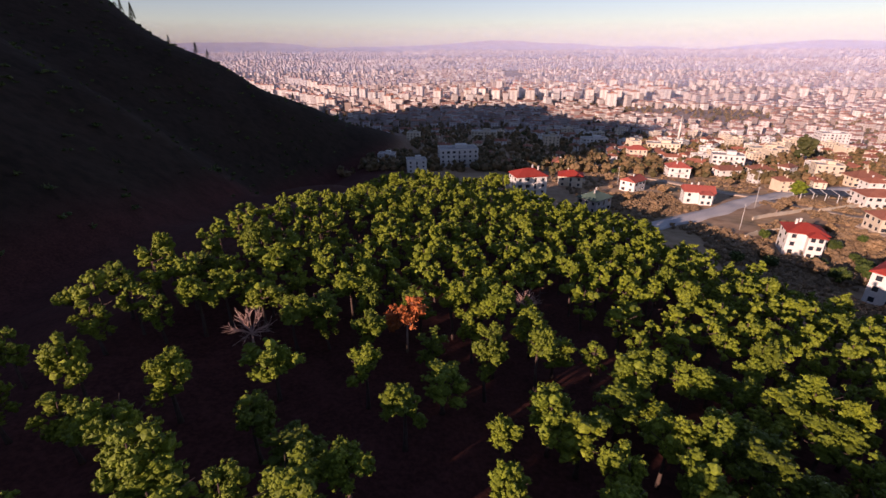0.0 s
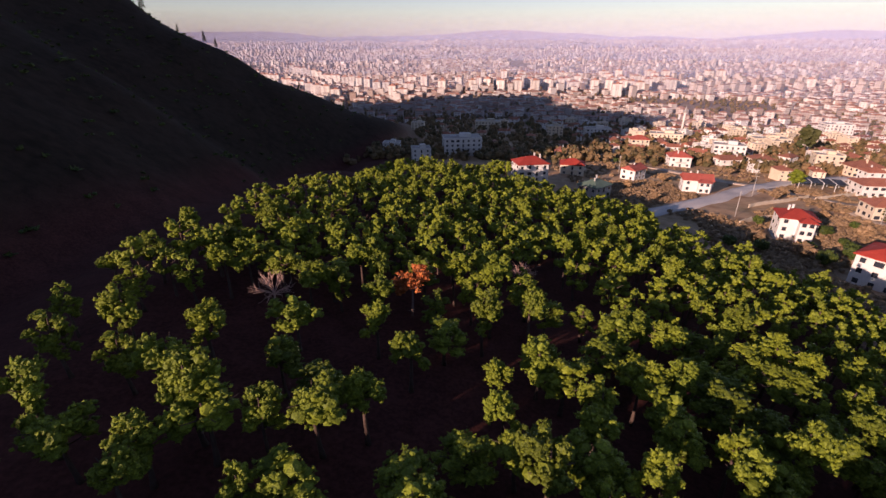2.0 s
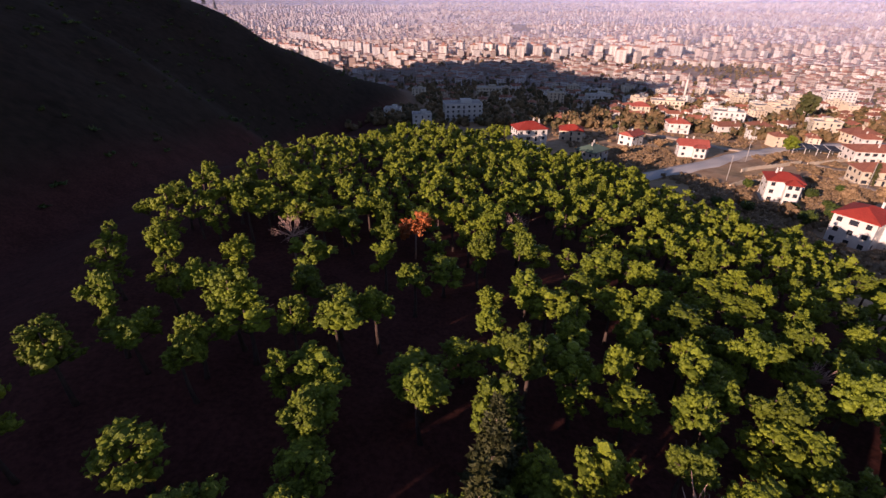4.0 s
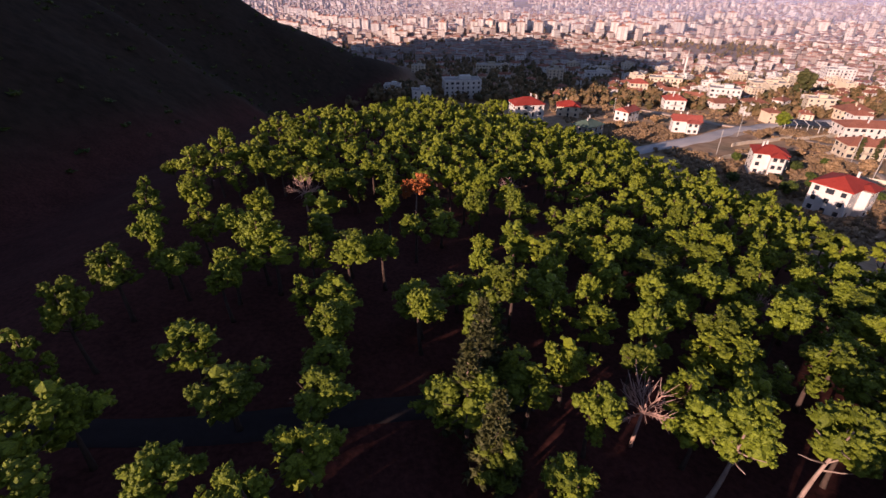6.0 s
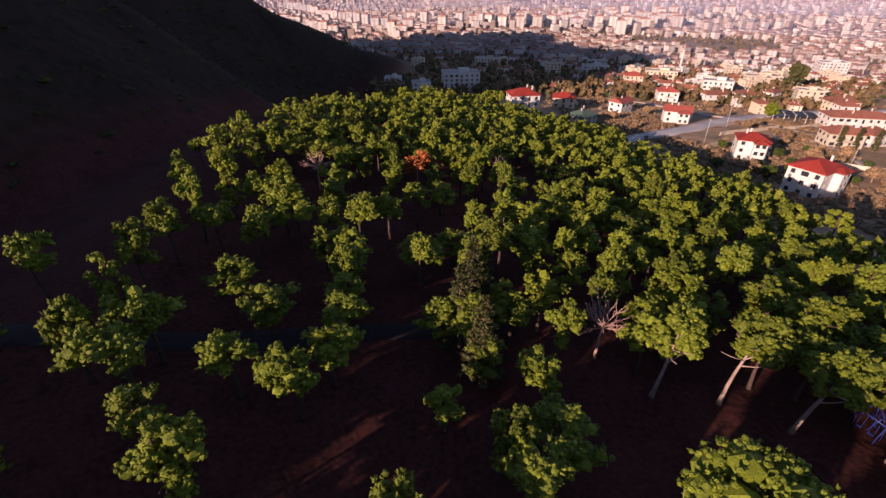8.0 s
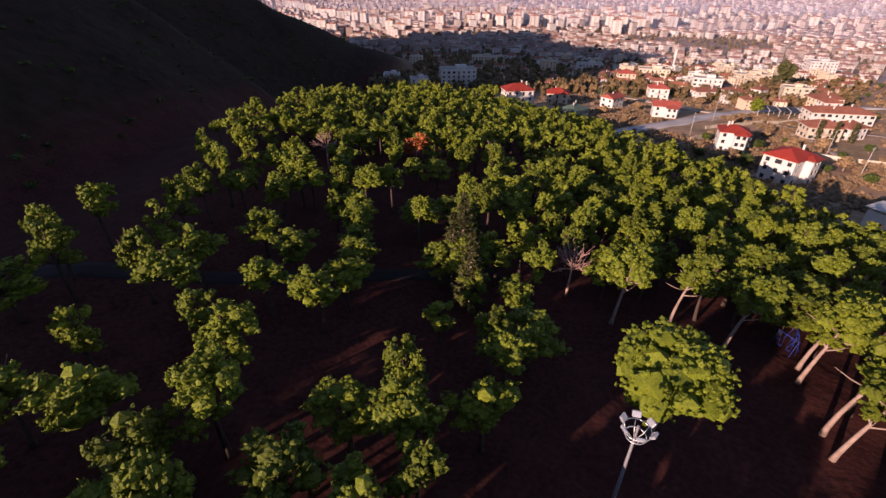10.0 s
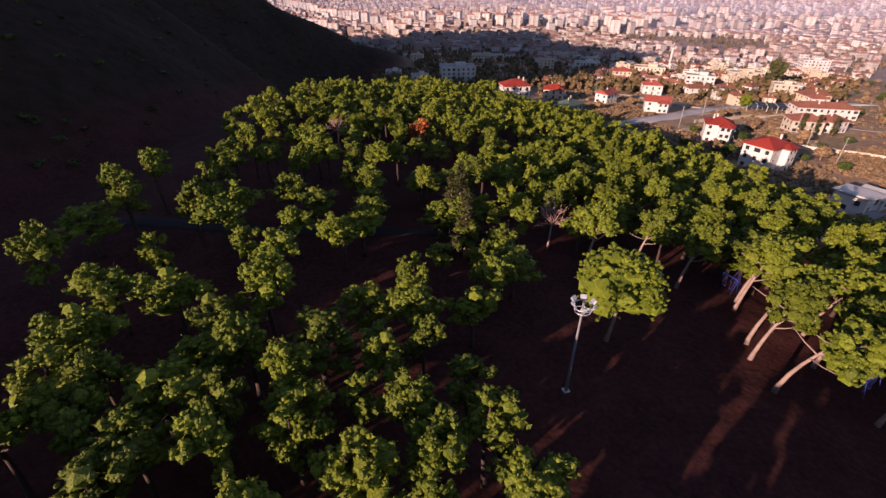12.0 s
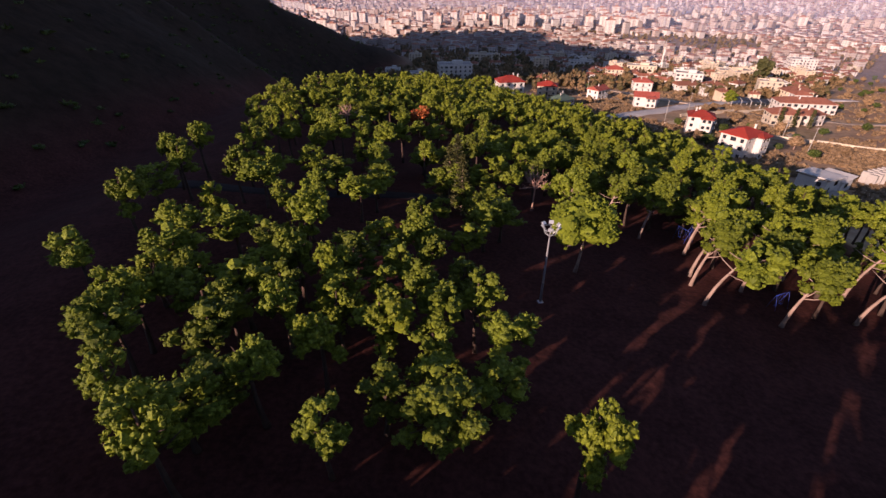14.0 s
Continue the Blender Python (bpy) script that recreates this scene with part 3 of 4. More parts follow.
vs, fs, ms, n = [], [], [], 0
kinds = []
for s in range(6):
    r2 = np.random.default_rng(60 + s)
    wide, deep, tall = r2.uniform(3.4, 4.4), r2.uniform(4.6, 5.8), r2.uniform(8.3, 9.2)
    v, f = pine_crown(r2, wide, deep, 17, 80, False, 2, 0.19)
    v = v + [0, 0, tall - deep * 0.55]
    bm = pine_trunk(r2, tall, wide, (0, 0), 5, 2)
    bmesh.ops.triangulate(bm, faces=bm.faces)
    bm.verts.index_update()
    tv, tf = np.array([q.co[:] for q in bm.verts]), np.array([[q.index for q in g.verts] for g in bm.faces])
    bm.free()
    kinds.append((np.concatenate([v, tv]), np.concatenate([f, tf + len(v)]), np.concatenate([np.zeros(len(f), int), np.ones(len(tf), int)])))
# the unseen southern pines are enlarged so their shade reaches farther
rest = [(x, y, 1.5 if y > 188 and 22 < x < 62 else 1.25 if y < -51 and x > -12 else 1.0) for x, y in near[110:]]
for x, y, grown in rest:
    v, f, m = kinds[int(rng.integers(6))]
    a, size = float(rng.uniform(0, 6.28)), float(rng.uniform(0.86, 1.16)) * grown
    turn = np.array([[math.cos(a), -math.sin(a), 0], [math.sin(a), math.cos(a), 0], [0, 0, 1]])
    vs.append((v * size) @ turn.T + [x, y, gz(x, y) - 0.05])
    fs.append(f + n)
    ms.append(m)
    n += len(v)
wood = new("pine_wood", mesh_of("pine_wood", np.concatenate(vs), np.concatenate(fs), [NEEDLES, SHADEBARK], np.concatenate(ms)))
tagged(wood, "dense green pine wood covering the hilltop and slope", "wood", kind="stuff")


# cedars: dark tiers of drooping boughs
def cedar(seed, height, wide):
    rng = np.random.default_rng(seed)
    tree = new("cedar_tree")
    bm = bmesh.new()
    tube(bm, [(0, 0, -0.4), (0.05, 0, height * 0.5), (0, 0, height * 0.98)], [0.26, 0.15, 0.03], 7)
    part("trunk", bm, BARK, tree, smooth=True)
    c, r = [], []
    for i in range(70):
        f = (i + 0.5) / 70
        z = height * (0.16 + 0.83 * f)
        reach = wide * 0.5 * (1 - f) ** 0.8
        a = 2.399 * i
        for q in (0.95, 0.55):
            c.append((math.cos(a) * reach * q, math.sin(a) * reach * q, z - 0.25 * reach * q))
            r.append(0.16 + 0.30 * (1 - f) * q)
    v, f = clumps(rng, np.array(c), np.array(r), False, 12, 0.24, 0.5)
    part("crown", mesh_of("crown", v, f, [CEDAR]), None, tree)
    return tagged(tree, "dark grey-green cedar with tiered drooping boughs", "tree", "cedars of the wood")


ced = cedar(41, 11.5, 4.6)
for i, (x, y, s) in enumerate(((3.4, 10.5, 0.9), (1.6, 15.5, 1.05), (3.2, 20.5, 1.1), (4.6, 24.0, 1.0))):
    stand(ced, x, y, 1.3 * i, s, first=i == 0)


# lone conifers on the spur's skyline
for i, (x, y, s) in enumerate(((-213, 384, 1.1), (-222, 388, 0.8), (-240, 404, 0.9), (-161, 358, 0.75), (-155, 361, 0.6), (-105, 378, 0.6), (-181, 364, 0.5), (-77, 400, 0.6))):
    stand(ced, x, y, 0.7 * i, s)


# leafless trees
def bare_tree(seed, height, wide, label, leaves=None):
    rng = np.random.default_rng(seed)
    tree = new("bare_tree" if leaves is None else "russet_tree")
    bm = bmesh.new()
    fork = Vector((0.2, 0.1, height * 0.5))
    tube(bm, [(0, 0, -0.4), (0.1, 0.05, height * 0.25), fork], [0.2, 0.15, 0.11], 7)
    part("trunk", bm, TWIG if leaves is None else BARK, tree, smooth=True)
    bm = bmesh.new()
    tips = []
    for k in range(13):
        a, up = 2.4 * k, rng.uniform(0.25, 1.0)
        d = Vector((math.cos(a) * (1.1 - 0.6 * up), math.sin(a) * (1.1 - 0.6 * up), up))
        q = fork + d * wide * 0.55
        tube(bm, [fork, fork.lerp(q, 0.5) + Vector((0, 0, 0.15)), q], [0.06, 0.045, 0.025], 5)
        for _ in range(12):
            s = fork.lerp(q, rng.uniform(0.4, 1.0))
            e = s + Vector(rng.normal(size=3)) * wide * 0.10 + d * wide * 0.22
            tube(bm, [s, (s + e) / 2 + Vector(rng.normal(size=3)) * 0.05, e], [0.03, 0.025, 0.015], 4)
            tips.append(e[:])
    part("branchwork", bm, TWIG, tree)
    if leaves is not None:
        v, f = clumps(rng, np.array(tips), rng.uniform(0.22, 0.48, len(tips)) * wide / 4, False, 10, 0.2)
        part("crown", mesh_of("crown", v, f, [leaves]), None, tree)
    return tagged(tree, label, "tree")


stand(bare_tree(51, 8.2, 4.2, "leafless tree with pinkish fanned branches"), 15.9, 14.6, 0, 1, True)
stand(bare_tree(52, 8.6, 4.2, "leafless reddish tree among dark pines"), -22.5, 59.0, 1, 1, True)
stand(bare_tree(53, 8.4, 3.8, "leafless grey-pink tree at a gap in the wood"), 13.7, 75.0, 2, 1, True)
stand(bare_tree(54, 7.8, 3.4, "leafless pinkish tree on the wooded slope"), 37.8, 32.6, 2, 1, True)
stand(bare_tree(55, 9.0, 3.9, "orange-red autumn tree standing among green pines", RUSSET), -4.6, 64.4, 0, 1, True)

# ---------------------------------------------------------------- the floodlight mast
mast = new("floodlight_mast")
top = 10.1
bm = bmesh.new()
tube(bm, [(0, 0, -0.3), (0, 0, 3.0), (0, 0, top)], [0.16, 0.13, 0.08], 10)
part("pole", bm, SHADESTEEL, mast, smooth=True)
bm = bmesh.new()
box(bm, (0.6, 0.6, 0.06), (0, 0, 0.03), bevel=0.01)
part("base_plate", bm, GALVANISED, mast)
for h, rr in ((top - 0.85, 0.62), (top - 0.35, 0.82)):
    bm = bmesh.new()
    ring = [(rr * math.cos(a), rr * math.sin(a), h) for a in np.linspace(0, 2 * math.pi, 17)]
    tube(bm, ring, [0.035] * 17, 6)
    part("ring_rail", bm, GALVANISED, mast, smooth=True)
for k in range(6):
    a = k * math.pi / 3
    bm = bmesh.new()
    tube(bm, [(0.06 * math.cos(a), 0.06 * math.sin(a), top - 1.3), (0.62 * math.cos(a), 0.62 * math.sin(a), top - 0.85), (0.84 * math.cos(a), 0.84 * math.sin(a), top - 0.3)], [0.03] * 3, 6)
    part("bracket", bm, GALVANISED, mast, smooth=True)
    turn = Matrix.Translation((0.9 * math.cos(a), 0.9 * math.sin(a), top - 0.05)) @ Matrix.Rotation(a, 4, "Z") @ Matrix.Rotation(radians(38), 4, "Y")
    bm = bmesh.new()
    box(bm, (0.16, 0.52, 0.40), (0, 0, 0), bevel=0.03)
    lamp = part("floodlight", bm, GALVANISED, mast)
    lamp.matrix_basis = turn
    bm = bmesh.new()
    box(bm, (0.02, 0.44, 0.32), (0.09, 0, 0))
    part("glass", bm, LENS, lamp)
mast.matrix_basis = pose(11.2, -14.3, gz(11.2, -14.3), 0, 0, 15)
tagged(mast, "galvanised steel mast with a ring of floodlights", "light mast")


# ---------------------------------------------------------------- blue play frames in the park
def play_frame():
    ob = new("play_frame")
    for x in (-1.1, 1.1):
        for y in (-0.6, 0.6):
            bm = bmesh.new()
            tube(bm, [(x, y, 0), (x, y * 0.5, 1.2), (x, 0, 2.2)], [0.035] * 3, 6)
            part("post", bm, BLUEPAINT, ob, smooth=True)
    bm = bmesh.new()
    tube(bm, [(-1.2, 0, 2.2), (0, 0, 2.2), (1.2, 0, 2.2)], [0.06] * 3, 6)
    part("crossbar", bm, BLUEPAINT, ob, smooth=True)
    for x in (-0.5, 0.5):
        bm = bmesh.new()
        for s in (-0.2, 0.2):
            tube(bm, [(x + s, 0, 2.2), (x + s, 0, 0.55)], [0.015] * 2, 4)
        box(bm, (0.45, 0.2, 0.05), (x, 0, 0.53), bevel=0.01)
        part("swing_seat", bm, BLUEPAINT, ob)
    return tagged(ob, "blue steel swing frame under the pines", "swing", "play frames of the park")


swing = play_frame()
for i, (x, y, a) in enumerate(((41.0, -13.0, 20), (40.4, 7.2, 60), (38.4, 6.0, 110))):
    m = pose(x, y, gz(x, y), 0, 0, a)
    if i:
        copy_thing(swing, m)
    else:
        swing.matrix_basis = m


# ---------------------------------------------------------------- houses
def window_mesh(w, h):
    """A window: one raised frame with its dark pane sunk into it."""
    bm = bmesh.new()
    box(bm, (w + 0.16, 0.10, h + 0.16), (0, 0, 0))
    front = min(bm.faces, key=lambda f: f.calc_center_median().y)
    bmesh.ops.inset_region(bm, faces=[front], thickness=0.09, depth=0.0)
    bmesh.ops.translate(bm, verts=front.verts, vec=(0, 0.06, 0))
    front.material_index = 1
    me = bpy.data.meshes.new("window")
    bm.to_mesh(me)
    bm.free()
    me.materials.append(FRAME)
    me.materials.append(PANE)
    return me


WINDOW, DOOR_WINDOW, WIDE_WINDOW = window_mesh(1.2, 1.3), window_mesh(1.0, 2.1), window_mesh(2.0, 1.4)


def roof_mesh(kind, w, d, rise, over):
    """A pitched roof with eaves that have thickness; hip or gable."""
    bm = bmesh.new()
    a, b = w / 2 + over, d / 2 + over
    t = 0.22
    cut = min(b, a * 0.9) if kind == "hip" else 0.0
    low = [bm.verts.new((sx * a, sy * b, z)) for z in (0, t) for sx, sy in ((-1, -1), (1, -1), (1, 1), (-1, 1))]
    r0, r1 = bm.verts.new((-a + cut, 0, t + rise)), bm.verts.new((a - cut, 0, t + rise))
    bm.faces.new(low[:4][::-1])
    for i in range(4):
        j = (i + 1) % 4
        bm.faces.new((low[i], low[j], low[4 + j], low[4 + i]))
    bm.faces.new((low[4], low[5], r1, r0))
    bm.faces.new((low[6], low[7], r0, r1))
    bm.faces.new((low[5], low[6], r1))
    bm.faces.new((low[7], low[4], r0))
    return bm


def house(w, d, storeys, wall, roof, tile, label, seed, balcony=True, high=3.0, rise=None, wing=False, sides=(0, 1, 2, 3), bay=3.3):
    """A village house: walls, eaves roof or parapet, windows on all sides, balconies, chimney."""
    rng = np.random.default_rng(seed)
    ob = new("house")
    h = storeys * high
    bm = bmesh.new()
    box(bm, (w, d, h + 3), (0, 0, h / 2 - 1.5), bevel=0.04)
    if wing:
        box(bm, (w * 0.42, 2.4, h + 2.4), (w * 0.2, -d / 2 - 1.19, h / 2 - 1.8), bevel=0.04)
    part("wall", bm, wall, ob)
    if roof == "flat":
        bm = bmesh.new()
        box(bm, (w - 0.4, d - 0.4, 0.12), (0, 0, h + 0.05))
        part("roof", bm, CONCRETE, ob)
        for sx, sy, lx, ly in ((0, -1, w + 0.3, 0.25), (0, 1, w + 0.3, 0.25), (-1, 0, 0.25, d - 0.22), (1, 0, 0.25, d - 0.22)):
            bm = bmesh.new()
            box(bm, (lx, ly, 0.8), (sx * (w / 2 - 0.0), sy * (d / 2 - 0.0), h + 0.3), bevel=0.03)
            part("parapet", bm, wall, ob)
        bm = bmesh.new()
        box(bm, (w * 0.3, d * 0.35, 2.4), (w * 0.1, d * 0.1, h + 1.25), bevel=0.04)
        part("stair_tower", bm, wall, ob)
        for k in range(3):
            bm = bmesh.new()
            tube(bm, [(-w * 0.3 + k * 1.6, d * 0.2, h + 0.5), (-w * 0.3 + k * 1.6 + 1.2, d * 0.2, h + 0.5)], [0.3, 0.3], 8)
            part("water_tank", bm, GALVANISED, ob, smooth=True)
    else:
        up = rise or min(w, d) * 0.26
        rf = part("roof", roof_mesh(roof, w, d, up, 0.6), tile, ob)
        rf.location.z = h
        if wing:
            rw = part("roof", roof_mesh("hip", w * 0.42, 4.0, up * 0.5, 0.5), tile, ob)
            rw.location = (w * 0.2, -d / 2 - 0.6, h - 0.15)
        if roof == "gable":
            bm = bmesh.new()
            for s in (-1, 1):
                vs = [bm.verts.new((s * (w / 2 - 0.01), y, z)) for y, z in ((-d / 2, h - 0.02), (d / 2, h - 0.02), (0, h + up))]
                bm.faces.new(vs if s > 0 else vs[::-1])
            part("gable_wall", bm, wall, ob)
        for k in range(1 + int(rng.integers(2))):
            bm = bmesh.new()
            x, y = rng.uniform(-0.3, 0.3) * w, rng.uniform(-0.25, 0.25) * d
            box(bm, (0.6, 0.6, up + 0.7), (x, y, h + 0.3 + up / 2 + 0.3), bevel=0.03)
            box(bm, (0.76, 0.76, 0.14), (x, y, h + up + 1.03))
            part("chimney", bm, wall, ob)
    for f in range(storeys):
        z = f * high + 1.65
        for side, length, off, ang in ((0, w, d / 2, 0), (1, d, w / 2, 90), (2, w, d / 2, 180), (3, d, w / 2, 270)):
            if side not in sides:
                continue
            n = max(2, int(length / bay))
            for k in range(n):
                s = (k + 0.5) / n * length - length / 2
                if wing and side == 0 and s > -w * 0.02:
                    continue
                me = WINDOW
                if side == 0 and k == n // 2:
                    me = DOOR_WINDOW
                elif rng.random() < 0.25:
                    me = WIDE_WINDOW
                wn_ = part("window", me, None, ob)
                wn_.matrix_basis = pose(0, 0, 0, 0, 0, ang) @ pose(s, -off - 0.02, z - (0.35 if me is DOOR_WINDOW else 0))
        if wing:
            for k in (-1, 1):
                wn_ = part("window", WINDOW, None, ob)
                wn_.matrix_basis = pose(w * 0.2 + k * w * 0.1, -d / 2 - 2.41, z)
        if balcony and f > 0:
            for side, off, ang in ((0, d / 2, 0), (1, w / 2, 90)):
                if wing and side == 0:
                    continue
                length = (w if side == 0 else d) * 0.45
                turn = pose(0, 0, 0, 0, 0, ang)
                bm = bmesh.new()
                box(bm, (length, 1.3, 0.18), (0, -off - 0.64, f * high), bevel=0.02)
                bl = part("balcony", bm, wall, ob)
                bl.matrix_basis = turn
                bm = bmesh.new()
                box(bm, (length, 0.05, 0.06), (0, -off - 1.24, f * high + 1.0))
                for k in range(9):
                    box(bm, (0.05, 0.05, 0.9), ((k / 8 - 0.5) * (length - 0.06), -off - 1.24, f * high + 0.53))
                part("railing", bm, FRAME, bl)
    return tagged(ob, label, "house")


def settle(ob, x, y, angle, sink=0.0):
    ob.matrix_basis = pose(x, y, gz(x, y) - sink, 0, 0, angle)
    homes.append((x, y))
    return ob


homes = []
settle(house(12.5, 10, 3, PLASTER, "hip", REDTILE, "white three-storey villa with red roof and balconies", 1, high=2.9, rise=2.2, wing=True), 116, 111, 30)
settle(house(10.5, 9.5, 3, PLASTER, "hip", REDTILE, "white villa with bright red hipped roof above the road", 2, high=2.7, rise=2.2, wing=True), 121.5, 151, -24)
settle(house(20, 13, 4, PLASTER, "flat", REDTILE, "white flat-roofed apartment house with roof tower", 3), 208, 331, -24)
settle(house(13, 9, 2, PLASTER, "gable", FADED, "long white house with red gable roof by the lane", 4, high=2.9, wing=True), 128, 225, -18)
settle(house(13, 11, 2, PLASTER, "hip", FADED, "white two-storey house with faded red roof", 5, high=3.4), 158, 302, -12)
settle(house(11, 8.5, 2, PLASTER, "gable", FADED, "small white gabled house with red roof by the lane", 6, balcony=False), 108, 253, 37)
settle(house(12, 10, 2, CONCRETE, "hip", GREENROOF, "grey house with dark green roof in the shade", 7), 73, 212, 38)
settle(house(15, 11, 4, PLASTER, "hip", REDTILE, "house with red roof rising behind the pines", 8), 45, 227, 8)
settle(house(13, 10, 2, CREAM, "hip", REDTILE, "shaded house with dark red roof behind the wood", 9), 77, 264, -14)
settle(house(14, 10, 2, CREAM, "hip", OLDTILE, "cream house with orange tiled roof", 11), 180, 178, -12)
settle(house(11, 10, 2, PLASTER, "hip", OLDTILE, "cream house with orange roof beside cypress trees", 12), 196, 181, 14)
settle(house(31, 13, 2, PLASTER, "hip", OLDTILE, "long white hall with a brown-red roof", 13, balcony=False, rise=2.4), 224, 222, -12)
settle(house(14, 11, 3, CREAM, "hip", FADED, "yellow house with red roof at the village edge", 14), 166, 384, -10)
settle(house(28, 14, 3, CREAM, "flat", REDTILE, "long cream apartment house with flat roof", 15), 214, 438, -18)
settle(house(13, 10, 2, CREAM, "hip", OLDTILE, "small cream house with red roof among shrubs", 16), 214, 304, -5)
settle(house(30, 14, 3, CREAM, "flat", OLDTILE, "long cream apartment building", 17), 299, 418, -10)
settle(house(20, 12, 2, PLASTER, "flat", OLDTILE, "pale flat-roofed house behind a big tree", 18), 285, 337, -12)
settle(house(26, 18, 6, PLASTER, "flat", OLDTILE, "tall white apartment block standing above the houses", 19), 425, 498, -15)
settle(house(18, 12, 2, CREAM, "hip", OLDTILE, "pinkish house with brown-red roof", 20), 262, 280, -8)
settle(house(26, 15, 4, PLASTER, "flat", OLDTILE, "pale apartment house in mountain shade", 21), 17, 330, 6)
settle(house(25, 13, 3, PLASTER, "flat", OLDTILE, "pale building at the edge of the mountain shade", 22), 163, 478, -4)
settle(house(28, 14, 3, CREAM, "flat", OLDTILE, "long building in mountain shade", 23), 58, 536, -8)

# the low modern house below the wood
ob = new("house")
for name, size, at, mat in (("wall", (9, 8, 6.4), (-2.5, 0.5, 1.7), PLASTER), ("wall", (6.5, 7, 4.6), (5.2, -0.6, 0.8), PLASTER), ("terrace", (6, 3, 0.4), (-4, -5.0, 1.0), CONCRETE)):
    bm = bmesh.new()
    box(bm, size, at, bevel=0.05)
    part(name, bm, mat, ob)
for size, at, tilt in (((10.4, 9.4, 0.3), (-2.6, 0.4, 5.25), 5), ((7.6, 8.2, 0.3), (5.4, -0.6, 3.55), -6)):
    bm = bmesh.new()
    box(bm, size, (0, 0, 0), bevel=0.05)
    part("roof", bm, PLASTER, ob).matrix_basis = pose(*at, 0, tilt, 0)
for x, y, z, a, me in ((-4.5, -3.52, 1.6, 0, DOOR_WINDOW), (-1.0, -3.52, 3.4, 0, WIDE_WINDOW), (5.0, -4.12, 1.6, 0, WIDE_WINDOW), (-7.02, 1.0, 1.6, -90, WINDOW), (-7.02, -1.5, 3.6, -90, WINDOW)):
    part("window", me, None, ob).matrix_basis = pose(x, y, z, 0, 0, a)
tagged(ob, "low white modern house with slanted flat roofs", "house")
settle(ob, 117, 70, 28)

# the shaded yard with its dark net roof on white posts
ob = new("shade_canopy")
bm = bmesh.new()
box(bm, (22, 11, 0.15), (0, 0, 4.1), bevel=0.03)
part("roof", bm, DARKROOF, ob)
for k in range(5):
    for y in (-5.4, 5.4):
        bm = bmesh.new()
        box(bm, (0.25, 0.25, 4.5), (-10.6 + k * 5.3, y, 2.0), bevel=0.02)
        part("post", bm, PLASTER, ob)
    bm = bmesh.new()
    box(bm, (0.25, 11.2, 0.25), (-10.6 + k * 5.3, 0, 4.3), bevel=0.02)
    part("beam", bm, PLASTER, ob)
tagged(ob, "dark net canopy on white posts over a yard", "canopy")
settle(ob, 200, 236, -22)


def garden_wall(points, label):
    ob = new("garden_wall")
    for (xa, ya), (xb, yb) in zip(points, points[1:]):
        n = max(1, int(math.hypot(xb - xa, yb - ya) / 4))
        ang = math.atan2(yb - ya, xb - xa)
        for i in range(n):
            fx, fy = xa + (xb - xa) * (i + 0.5) / n, ya + (yb - ya) * (i + 0.5) / n
            bm = bmesh.new()
            box(bm, (math.hypot(xb - xa, yb - ya) / n - 0.02, 0.3, 2.2), (fx, fy, gz(fx, fy) + 0.5), ang, bevel=0.03)
            part("panel", bm, CREAM, ob)
    return tagged(ob, label, "wall")


garden_wall([(134, 192), (158, 204), (176, 212)], "low pale garden wall along the road")
garden_wall([(112, 164), (124, 172), (140, 176)], "low pale garden wall above the red-roofed villa")
garden_wall([(176, 208), (200, 218), (214, 226)], "pale yard wall in front of the canopy")
garden_wall([(150, 142), (164, 132), (190, 118)], "low stone wall along a field")

slab_home = new("concrete_slab")
bm = bmesh.new()
box(bm, (0.9, 2.6, 4.2), (0, 0, 1.6), bevel=0.05)
part("slab", bm, CONCRETE, slab_home)
tagged(slab_home, "upright raw concrete slab of an unfinished building", "concrete slab", "slabs of the building site")
for i in range(10):
    x, y = 138 + 2.6 * (i % 5) + 0.8 * (i // 5), 76 + 3.2 * (i // 5) + 1.1 * (i % 5)
    m = pose(x, y, gz(x, y), 0, 0, 25 + 6 * (i % 3))
    if i:
        copy_thing(slab_home, m)
    else:
        slab_home.matrix_basis = m

pole = new("utility_pole")
bm = bmesh.new()
tube(bm, [(0, 0, -0.5), (0, 0, 5), (0.05, 0, 10.5)], [0.16, 0.14, 0.1], 7)
part("pole", bm, CONCRETE, pole, smooth=True)
bm = bmesh.new()
box(bm, (1.8, 0.1, 0.12), (0, 0, 9.9), bevel=0.01)
part("crossarm", bm, CONCRETE, pole)
tagged(pole, "grey concrete utility pole beside the track", "utility pole", "utility poles of the village")
for i, (x, y) in enumerate(((148, 116), (156, 142), (170, 168), (118, 176), (106, 268), (150, 214), (188, 268))):
    m = pose(x, y, gz(x, y), 0, 1, 30 * i)
    if i:
        copy_thing(pole, m)
    else:
        pole.matrix_basis = m

# the mosque's thin tower over the roofs
ob = new("minaret")
bm = bmesh.new()
tube(bm, [(0, 0, -1), (0, 0, 14), (0, 0, 22)], [1.3, 1.15, 1.05], 12)
part("shaft", bm, PLASTER, ob, smooth=True)
bm = bmesh.new()
tube(bm, [(0, 0, 21.6), (0, 0, 22.2), (0, 0, 23.0)], [1.1, 1.9, 1.9], 12)
part("balcony", bm, PLASTER, ob)
bm = bmesh.new()
tube(bm, [(0, 0, 23.0), (0, 0, 26.2), (0, 0, 26.3), (0, 0, 31)], [0.9, 0.9, 1.1, 0.05], 12)
part("spire", bm, GREYROOF, ob)
tagged(ob, "slender white minaret over the roofs", "minaret")
settle(ob, 285, 545, 0)

